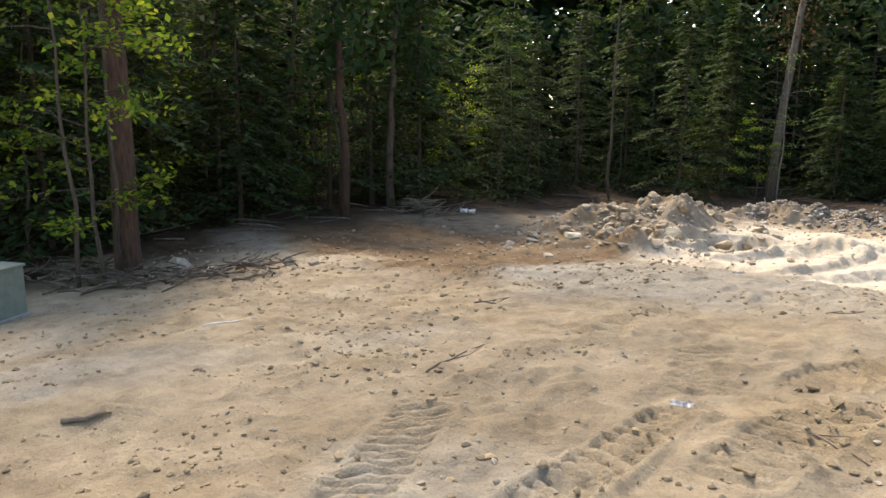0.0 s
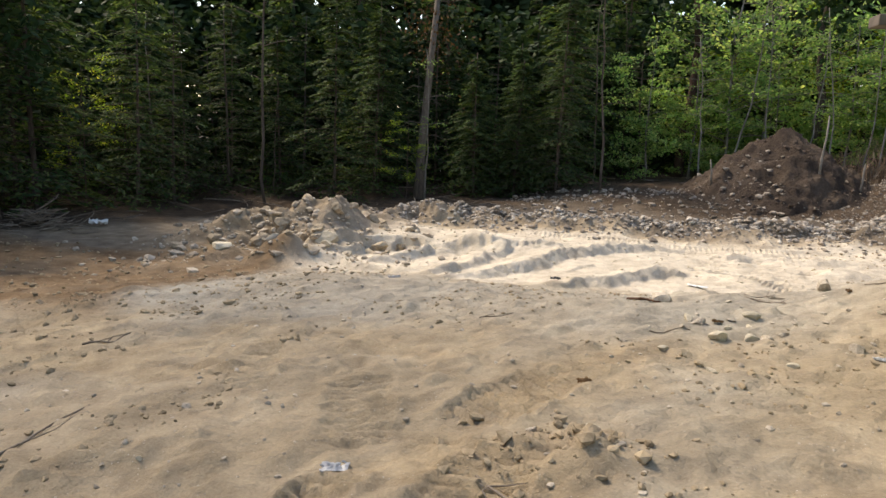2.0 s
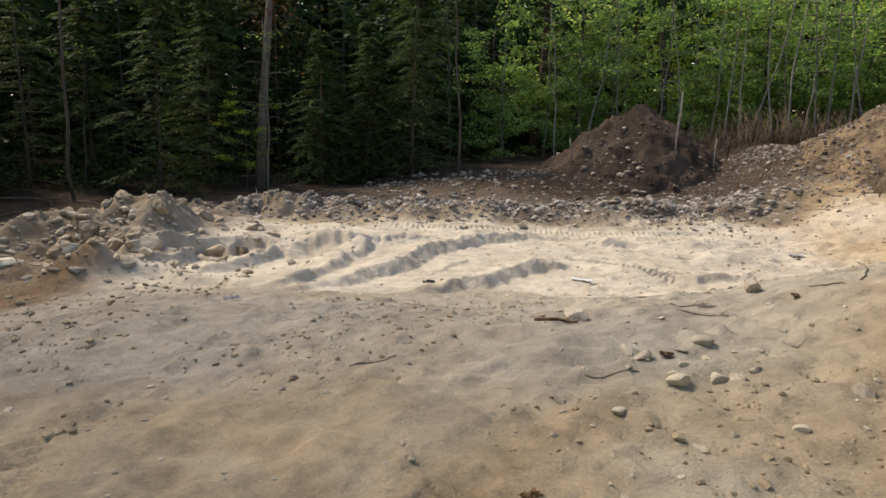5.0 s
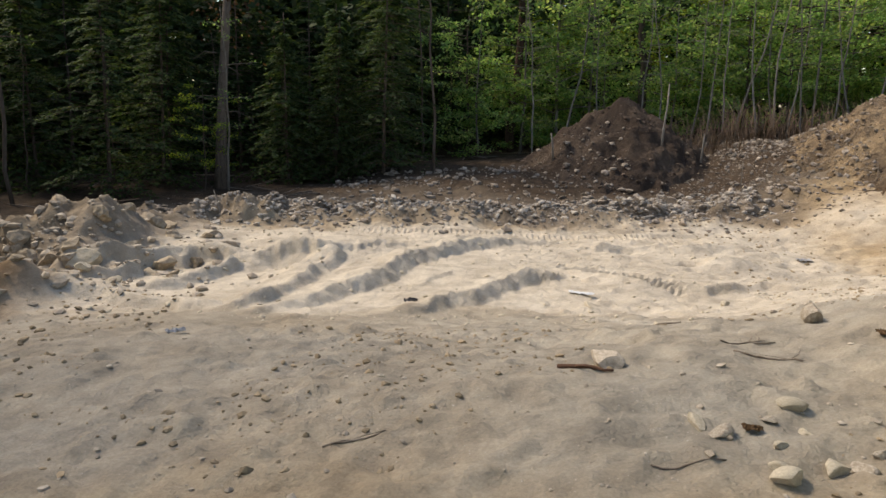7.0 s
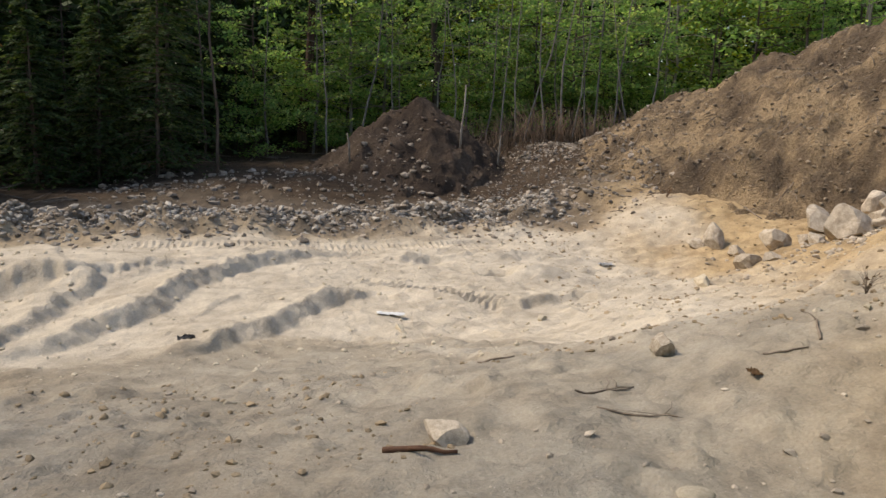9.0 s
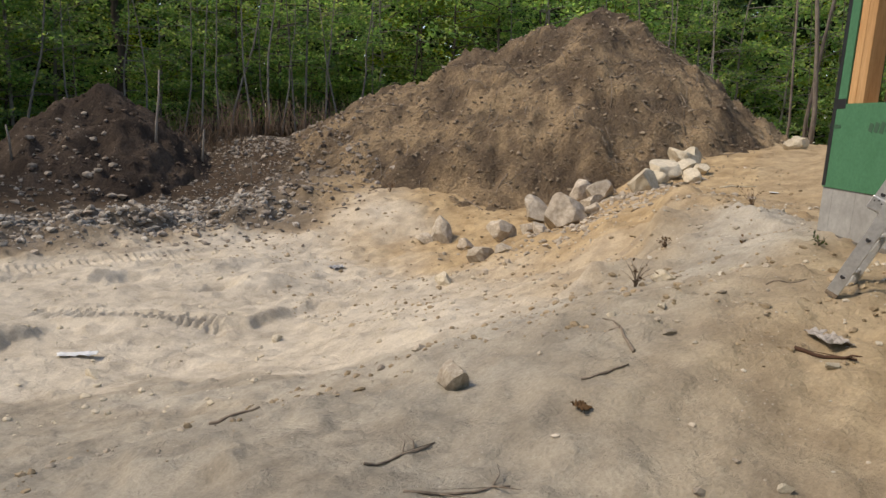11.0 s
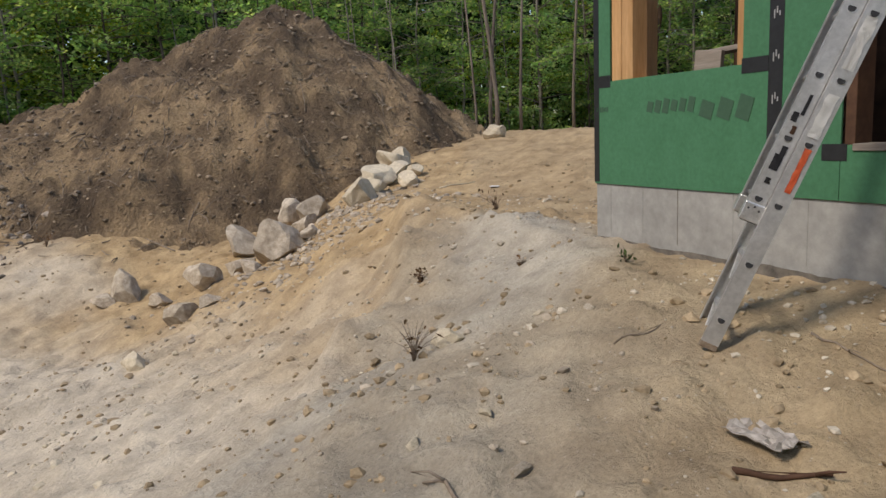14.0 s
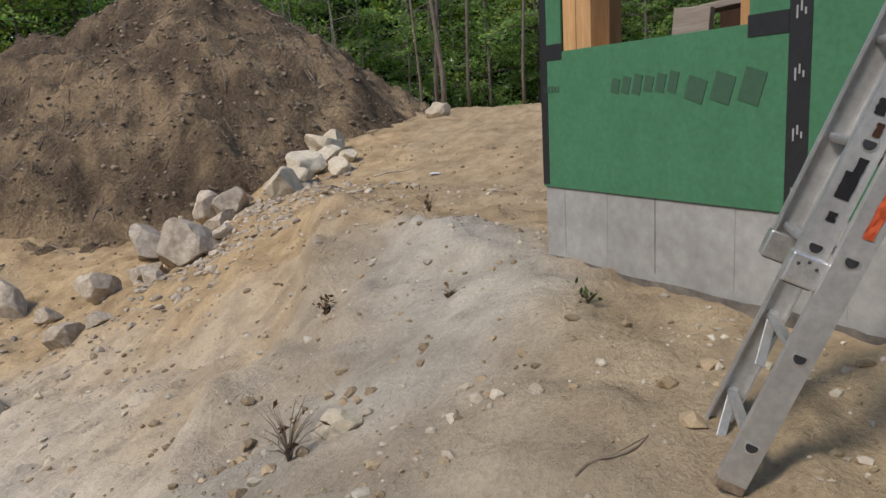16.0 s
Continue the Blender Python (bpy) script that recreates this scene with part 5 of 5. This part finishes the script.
def broadleaf(seed, h, r0, lo, limbs, per_limb, leaf, bark, leafmat, reach=0.3, name="broadleaf_tree", label="slender young broadleaf tree with fresh green leaves"):
    rg = np.random.default_rng(seed)
    pts, rad = bent_trunk(h, r0, r0 * 0.25, 0.07 * h / 8, rg)
    top = new(name)
    tagged(top, label, "tree", "trees at the edge of the wood")
    c = Pile()
    c.add(*tube(pts, rad, 8))
    wood, leaves = c, []
    for k in range(limbs):
        u = lo + (0.97 - lo) * (k + rg.random()) / limbs
        a, rise = rg.uniform(0, 6.283), rg.uniform(0.05, 0.6)
        l = h * reach * (0.45 + 0.75 * math.sin(math.pi * min(1, (u - lo) / (1 - lo) * 0.8 + 0.15))) * rg.uniform(0.6, 1.15)
        p0 = along(pts, h * u)
        d = np.array([math.cos(a), math.sin(a), rise])
        sag = np.array([0, 0, -0.25 * l])
        q = np.array([p0 + d * l * s + sag * s * s for s in (0, 0.33, 0.66, 1.0)])
        wood.add(*tube(q, r0 * np.array([0.34, 0.24, 0.15, 0.05]), 4))
        for b in range(3):
            s0 = rg.uniform(0.3, 0.9)
            a2 = a + rg.choice((-1, 1)) * rg.uniform(0.4, 1.0)
            o = p0 + d * l * s0 + sag * s0 * s0
            e = o + np.array([math.cos(a2), math.sin(a2), rg.uniform(-0.1, 0.35)]) * l * 0.4
            wood.add(*tube([o, (o + e) / 2 + [0, 0, 0.03], e], r0 * np.array([0.14, 0.09, 0.03]), 4))
            s = rg.random((per_limb // 4, 1)) ** 0.7
            leaves.append(o + (e - o) * s + rg.normal(0, 1, (per_limb // 4, 3)) * [0.16, 0.16, 0.09])
        s = 0.25 + 0.75 * rg.random((per_limb // 4, 1)) ** 0.7
        leaves.append(p0 + d * l * s + sag * s * s + rg.normal(0, 1, (per_limb // 4, 3)) * [0.16, 0.16, 0.09])
    mesh_object("trunk", wood.mesh("trunk", bark, True), top)
    lc = np.concatenate(leaves)
    n = len(lc)
    ah = unit(rg.normal(0, 1, (n, 3)) * [1, 1, 0.5] + [0, 0, -0.25])
    sd = unit(np.cross(ah, unit(rg.normal(0, 0.55, (n, 3)) + [0, 0, 1])))
    c = Pile()
    c.add(*blades(lc, ah, sd, leaf * rg.uniform(0.7, 1.3, n), leaf * 0.62 * rg.uniform(0.7, 1.3, n)))
    mesh_object("crown", c.mesh("crown", leafmat), top)
    return top


def conifer(seed, h, r0, lo, levels, leafmat, bark, spread_k=0.24, droop=0.35, spray=26, size=0.20, bare=0.0, name="hemlock_tree", label="dark hemlock with drooping flat sprays of needles"):
    rg = np.random.default_rng(seed)
    pts, rad = bent_trunk(h, r0, r0 * 0.15, 0.02 * h / 9, rg)
    top = new(name)
    tagged(top, label, "tree", "trees at the edge of the wood")
    c = Pile()
    c.add(*tube(pts, rad, 9))
    wood, cs, ahs, sds = c, [], [], []
    for k in range(levels):
        u = lo + (0.98 - lo) * (k / levels) + rg.uniform(-0.01, 0.01)
        for b in range(4):
            a = rg.uniform(0, 6.283)
            l = h * spread_k * (1 - u) ** 0.75 * rg.uniform(0.45, 1.1) + 0.25
            p0 = along(pts, h * u)
            d = np.array([math.cos(a), math.sin(a), rg.uniform(0.0, 0.3)])
            q = np.array([p0 + d * l * s - np.array([0, 0, droop * l]) * s * s for s in (0, 0.5, 1.0)])
            wood.add(*tube(q, [0.018, 0.011, 0.003], 4))
            if rg.random() < bare:
                continue
            s = rg.uniform(0.18, 1.0, spray)
            pos = p0 + d * l * s[:, None] - np.array([0, 0, droop * l]) * (s ** 2)[:, None]
            side = np.array([-math.sin(a), math.cos(a), 0])
            w = rg.uniform(-1, 1, spray)
            pos = pos + side * (w * 0.28 * l * (1.15 - s))[:, None] + rg.normal(0, 0.03, (spray, 3))
            ah = unit(np.array([math.cos(a), math.sin(a), 0]) * 0.8 + side * (np.sign(w) * 0.8)[:, None] + [0, 0, -0.35] + rg.normal(0, 0.2, (spray, 3)))
            cs.append(pos)
            ahs.append(ah)
            sds.append(unit(np.cross(ah, unit(rg.normal(0, 0.35, (spray, 3)) + [0, 0, 1]))))
    mesh_object("trunk", wood.mesh("trunk", bark, True), top)
    n = sum(len(q) for q in cs)
    c = Pile()
    c.add(*blades(np.concatenate(cs), np.concatenate(ahs), np.concatenate(sds), size * rg.uniform(0.6, 1.4, n), size * 0.42 * rg.uniform(0.6, 1.4, n)))
    mesh_object("crown", c.mesh("crown", leafmat), top)
    return top


def tall_pine(seed, h, r0, bark, crown_lo=0.64):
    rg = np.random.default_rng(seed)
    pts, rad = bent_trunk(h, r0, r0 * 0.3, 0.10, rg, 12)
    top = new("pine_tree")
    tagged(top, "straight pine with a bare scaly lower trunk", "tree", "tall pines of the wood")
    c = Pile()
    c.add(*tube(pts, rad, 10))
    for k in range(16):
        z, a, l = rg.uniform(1.2, h * 0.4), rg.uniform(0, 6.28), rg.uniform(0.3, 1.4)
        p0 = along(pts, z)
        q = [p0, p0 + np.array([math.cos(a) * l * 0.5, math.sin(a) * l * 0.5, 0.02]), p0 + np.array([math.cos(a) * l, math.sin(a) * l, -0.12 * l])]
        c.add(*tube(q, [0.016, 0.011, 0.004], 4))
    mesh_object("trunk", c.mesh("trunk", bark, True), top)
    cs = []
    for k in range(30):
        u = crown_lo + (1 - crown_lo) * (k + rg.random()) / 30
        a, l = rg.uniform(0, 6.28), 2.4 * (1.25 - u) / (1.25 - crown_lo) * rg.uniform(0.6, 1.2)
        s = rg.uniform(0.25, 1.0, (22, 1))
        cs.append(along(pts, h * u) + np.array([math.cos(a), math.sin(a), 0.15]) * l * s + rg.normal(0, 0.35, (22, 3)))
    lc = np.concatenate(cs)
    n = len(lc)
    ah = unit(rg.normal(0, 1, (n, 3)))
    sd = unit(np.cross(ah, rg.normal(0, 1, (n, 3))))
    c = Pile()
    c.add(*blades(lc, ah, sd, rg.uniform(0.3, 0.55, n), rg.uniform(0.16, 0.3, n)))
    mesh_object("crown", c.mesh("crown", M_pine), top)
    return top


def canopy_tree(seed, h, crown_lo, cards):
    """A slim, very tall tree added for shade: its open crown stands out of view, above all others."""
    rg = np.random.default_rng(seed)
    pts, rad = bent_trunk(h, 0.085, 0.03, 0.12, rg, 12)
    top = new("tall_tree")
    tagged(top, "slim, very tall tree added for shade, its open crown out of view", "tree", "tall trees of the wood")
    c = Pile()
    c.add(*tube(pts, rad, 8))
    cs, wood = [], c
    for k in range(42):
        u = crown_lo + (1 - crown_lo) * (k + rg.random()) / 42
        a, l = rg.uniform(0, 6.28), rg.uniform(1.6, 4.6) * (1.2 - 0.6 * (u - crown_lo) / (1 - crown_lo))
        p0 = along(pts, h * u)
        d = np.array([math.cos(a), math.sin(a), 0.2]) * l
        wood.add(*tube([p0, p0 + d * 0.5, p0 + d], [0.03, 0.02, 0.006], 4))
        cs.append(p0 + d * rg.uniform(0.2, 1.05, (cards, 1)) + rg.normal(0, 0.42, (cards, 3)))
    mesh_object("trunk", wood.mesh("trunk", M_bark, True), top)
    lc = np.concatenate(cs)
    n = len(lc)
    ah = unit(rg.normal(0, 1, (n, 3)))
    c = Pile()
    c.add(*blades(lc, ah, unit(np.cross(ah, rg.normal(0, 1, (n, 3)))), rg.uniform(0.25, 0.45, n), rg.uniform(0.14, 0.26, n)))
    mesh_object("crown", c.mesh("crown", M_pine), top)
    return top


def thin_stem(seed, h, r0, bark, leaves=60, leafmat=None):
    return broadleaf(seed, h, r0, 0.35, 9, leaves, 0.10, bark, leafmat or M_maple, 0.13, "sapling", "thin pale-barked sapling with few leaves")


MAPLES = [broadleaf(400 + k, 7.0 + k, 0.075, 0.14, 26, 112, 0.175, M_greybark if k % 2 else M_bark, M_maple, 0.36) for k in range(4)]
BEECHES = [broadleaf(420 + k, 6.0 + k, 0.05, 0.16, 22, 84, 0.15, M_bark, M_beech, 0.34, label="young tree with yellow-green leaves") for k in range(3)]
SHRUBS = [broadleaf(440 + k, 2.6 + 0.5 * k, 0.025, 0.06, 18, 84, 0.14, M_bark, M_maple, 0.45, "shrub", "leafy green shrub at the edge of the wood") for k in range(3)]
HEMLOCKS = [conifer(460 + k, 9.0 + 1.5 * k, 0.10, 0.03, 38, M_hemlock, M_bark, 0.33, 0.35, 44, 0.25) for k in range(4)]
SPARSE = [conifer(480 + k, 11.0 + k, 0.11, 0.10, 28, M_hemlock, M_bark, 0.32, 0.3, 44, 0.21, 0.35, label="half-bare dark hemlock with dead lower branches") for k in range(2)]
PINES = [tall_pine(500 + k, 10.5 + 0.6 * k, 0.20 + 0.02 * k, M_bark if k % 2 else M_redbark, 0.5) for k in range(4)]
CANOPY = [canopy_tree(540 + k, 28 + k, 0.62, 8) for k in range(3)]
STEMS = [thin_stem(520 + k, 6.5 + k, 0.045, M_greybark, 24) for k in range(3)]
DARK_STEMS = [thin_stem(530 + k, 7.5 + k, 0.05, M_bark, 24, M_hemlock) for k in range(2)]
used = set()
rt = random.Random(77)


def plant(template, x, y, scale=1.0, yaw=None, lean=0.0, sink=0.05):
    m = pose(x, y, gz_at(x, y) - sink, rt.uniform(-lean, lean), rt.uniform(-lean, lean), rt.uniform(0, 360) if yaw is None else yaw) @ Matrix.Scale(scale, 4)
    if template not in used:
        used.add(template)
        template.matrix_basis = m
        template.scale = (scale,) * 3
        return template
    ob = copy_thing(template, Matrix.Identity(4))
    ob.matrix_basis = m
    return ob


# trees that stand out one by one
red_pine = new("pine_tree")
red_pine.location = (-15.75, 6.3, gz_at(-15.75, 6.3))
tagged(red_pine, "thick straight pine with reddish bark beside the brush", "tree", "tall pines of the wood")
c = Pile()
c.add(*tube([[0.0, 0, -0.4], [0.0, 0, 0.1], [-0.02, 0, 0.8], [-0.06, 0.05, 2.5], [-0.12, 0.05, 5.0], [-0.2, 0.1, 9.0], [-0.2, 0.1, 13.0]], [0.36, 0.29, 0.265, 0.25, 0.235, 0.17, 0.06], 14))
mesh_object("trunk", c.mesh("trunk", M_redbark, True), red_pine)
c = Pile()
rg = np.random.default_rng(70)
for k in range(26):
    z, a, l = rg.uniform(8.5, 12.5), rg.uniform(0, 6.28), rg.uniform(0.8, 2.4)
    d = np.array([math.cos(a), math.sin(a), 0.15]) * l
    o = np.array([-0.2, 0.1, z])
    q = o + d * rg.uniform(0.2, 1.0, (30, 1)) + rg.normal(0, 0.25, (30, 3))
    ah = unit(rg.normal(0, 1, (30, 3)))
    c.add(*blades(q, ah, unit(np.cross(ah, rg.normal(0, 1, (30, 3)))), rg.uniform(0.2, 0.4, 30), rg.uniform(0.1, 0.2, 30)))
mesh_object("crown", c.mesh("crown", M_pine), red_pine)
plant(DARK_STEMS[1], -15.4, 6.0, 1.05, 10, 2)
plant(DARK_STEMS[0], -14.6, 4.85, 1.0, 0, 1)
plant(DARK_STEMS[1], -18.5, 5.2, 0.9, 50, 4)
plant(BEECHES[0], -15.2, 5.6, 1.05, 40)
plant(BEECHES[1], -17.8, 3.6, 1.0, 80)
plant(PINES[0], -19.1, 14.9, 0.85, 0)
plant(PINES[1], -20.4, 18.1, 0.8, 90)
plant(DARK_STEMS[0], -19.9, 15.3, 1.2, 30)
plant(DARK_STEMS[1], -15.55, 25.57, 1.3, 70, 1)
snag = new("dead_tree")
snag.location = (-10.6, 29.0, gz_at(-10.6, 29.0))
tagged(snag, "bare grey-brown trunk at the edge of the wood", "tree")
c = Pile()
c.add(*tube([[0, 0, -0.3], [0.06, 0, 1.5], [0.15, 0.05, 3.2], [0.30, 0.1, 5.0], [0.55, 0.12, 8.0]], [0.25, 0.175, 0.15, 0.135, 0.10], 10))
for k, (z, a, l) in enumerate(((1.4, 0.4, 0.5), (2.0, 2.9, 0.7), (2.5, 0.2, 1.1), (3.0, 3.4, 0.9), (3.4, 5.6, 0.6), (3.9, 0.1, 0.8), (4.4, 3.0, 0.9))):
    c.add(*tube([[0.04, 0, z], [0.04 + l * 0.5 * math.cos(a), l * 0.5 * math.sin(a), z + 0.05], [0.04 + l * math.cos(a), l * math.sin(a), z - 0.2]], [0.02, 0.014, 0.005], 5))
mesh_object("trunk", c.mesh("trunk", M_snagbark, True), snag)
rg = np.random.default_rng(71)
lc = np.array([0.45, 0.1, 6.6]) + rg.normal(0, 1, (420, 3)) * [0.75, 0.5, 1.0]
ah = unit(rg.normal(0, 1, (420, 3)) + [0, 0, -0.8])
c = Pile()
c.add(*blades(lc, ah, unit(np.cross(ah, rg.normal(0, 1, (420, 3)))), rg.uniform(0.1, 0.2, 420), rg.uniform(0.05, 0.1, 420)))
mesh_object("crown", c.mesh("crown", M_deadleaf), snag, "rust-brown dead needles")
plant(STEMS[0], -10.2, 28.6, 0.9, 20)
plant(BEECHES[2], -10.9, 28.3, 0.42, 10)
plant(STEMS[2], -21.5, 27.0, 1.0, 15)
plant(DARK_STEMS[0], -3.6, 31.2, 1.2, 10)
for x, y, s, t in ((8.0, 36.3, 1.0, 0), (9.3, 36.2, 1.1, 1), (10.9, 35.6, 1.0, 2), (12.0, 35.4, 1.15, 0), (6.9, 36.8, 0.9, 1), (7.4, 36.5, 1.05, 2), (10.2, 36.8, 0.85, 1), (24.0, 28.5, 1.2, 0), (24.6, 28.2, 1.0, 1), (21.5, 33.0, 1.2, 2), (23.0, 31.2, 1.1, 0), (3.2, 37.2, 1.0, 1), (4.6, 37.5, 1.1, 0), (5.7, 37.0, 0.9, 2), (1.6, 37.4, 1.2, 2), (0.2, 36.6, 1.0, 0), (9.8, 36.0, 1.2, 1), (10.4, 35.9, 0.9, 0), (11.4, 35.9, 1.2, 2), (12.8, 35.6, 1.0, 1), (8.6, 36.7, 1.2, 2), (13.6, 35.4, 1.1, 0), (20.3, 33.4, 1.1, 1), (22.2, 31.9, 1.2, 2), (25.3, 27.4, 1.1, 1), (24.3, 29.6, 1.2, 2), (25.0, 26.6, 1.0, 0)):
    plant(STEMS[t], x, y, s, None, 6)

# the wood, row behind row along its edge
def edge_spot(a, depth):
    """A place so many metres behind the edge of the wood, at an angle seen from the middle of the plot."""
    r = float(np.interp(a, _ta[::-1], _tr[::-1])) + depth
    return r * math.cos(radians(a)), 12 + r * math.sin(radians(a)), r


WEST = 96.0
for row, (depth, step) in enumerate(((0.8, 1.9), (3.0, 2.1), (6.0, 3.3), (9.5, 4.4))):
    a = 212.0
    while a > -4:
        x, y, r = edge_spot(a, depth + rt.uniform(-0.9, 1.2))
        k = rt.random()
        if a > WEST:
            kind = BEECHES if k < 0.16 and a > 140 else HEMLOCKS if k < 0.62 else SPARSE if k < 0.82 else MAPLES if k < 0.90 and a > 165 else DARK_STEMS
        else:
            kind = MAPLES if k < 0.50 else BEECHES if k < 0.68 else HEMLOCKS if k < 0.76 and row > 2 else STEMS if k < 0.94 else PINES
        small = 0.62 if 104 < a < 158 and row < 3 else 1.0
        if not (row == 0 and a > WEST and rt.random() < 0.35):
            plant(rt.choice(kind), x, y, rt.uniform(0.85, 1.25) * small, None, 2)
            if row < 2 and not WEST < a < 165 and rt.random() < (0.3 if a > WEST else 0.7):
                plant(rt.choice(SHRUBS), x + rt.uniform(-1, 1), y + rt.uniform(-0.6, 1), rt.uniform(0.7, 1.2))
        a -= math.degrees(step * rt.uniform(0.8, 1.2) / r)

# slim tall trees added on the west side, so that their unseen crowns shade the pad
for k, (x, y) in enumerate(((-21.2, 11.5), (-22.3, 18.8), (-24.5, 15.0), (-25.5, 19.5), (-22.6, 14.8), (-21.8, 5.6))):
    plant(CANOPY[k % 3], x, y, rt.uniform(0.98, 1.08), None, 1)


def thicket(name, n, d0, d1, top, leaf, material, seed, a0, a1, label):
    """The depth of the wood: leaf masses too far in to tell apart."""
    r = np.random.default_rng(seed)
    a, depth = r.uniform(a0, a1, n), r.uniform(d0, d1, n)
    rad = np.interp(a, _ta[::-1], _tr[::-1]) + depth
    pts = np.stack([rad * np.cos(np.radians(a)), 12 + rad * np.sin(np.radians(a)), top * r.random(n) ** 0.9], -1)
    lump = fbm(pts[:, 0] * 0.45 + pts[:, 2] * 0.3, pts[:, 1] * 0.45 - pts[:, 2] * 0.37, seed, 3)
    pts = pts[lump > -0.2]
    pts[:, 2] += lookup(GX, GY, GZ, pts[:, 0], pts[:, 1])
    m = len(pts)
    ah = unit(r.normal(0, 1, (m, 3)) * [1, 1, 0.6])
    sd = unit(np.cross(ah, unit(r.normal(0, 0.7, (m, 3)) + [0, 0, 0.7])))
    c = Pile()
    c.add(*blades(pts, ah, sd, leaf * r.uniform(0.6, 1.4, m), leaf * 0.6 * r.uniform(0.6, 1.4, m)))
    return tagged(new(name, c.mesh(name, material)), label, "undergrowth", kind="stuff")


# M_deep layers carry their shade in the colour; the back ones also block sky
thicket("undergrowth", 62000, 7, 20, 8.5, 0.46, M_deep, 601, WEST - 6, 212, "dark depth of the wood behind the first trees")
thicket("undergrowth", 26000, 5, 15, 8.5, 0.36, M_maple, 602, -4, WEST - 1, "green depth of the wood behind the first trees")
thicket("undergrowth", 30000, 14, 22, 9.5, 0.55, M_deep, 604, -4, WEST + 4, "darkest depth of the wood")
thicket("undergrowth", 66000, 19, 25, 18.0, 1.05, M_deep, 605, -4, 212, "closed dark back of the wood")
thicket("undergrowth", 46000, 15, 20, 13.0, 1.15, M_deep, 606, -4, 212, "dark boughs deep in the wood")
thicket("undergrowth", 7000, 0.5, 8, 1.1, 0.16, M_hemlock, 603, WEST, 200, "low dark seedlings on the floor of the wood")
# trees added behind the camera and the house, mostly unseen, to close in the light
for x, y in ((-18, -9), (-12, -14), (-5, -17), (3, -19), (11, -17), (18, -12), (24, -6), (29, 0), (34, 6), (-22, -12), (26, 6), (8, -22)):
    plant(rt.choice(PINES), x, y, rt.uniform(0.9, 1.1))
    plant(rt.choice(MAPLES), x + 2, y + 1.5, rt.uniform(1.0, 1.4))
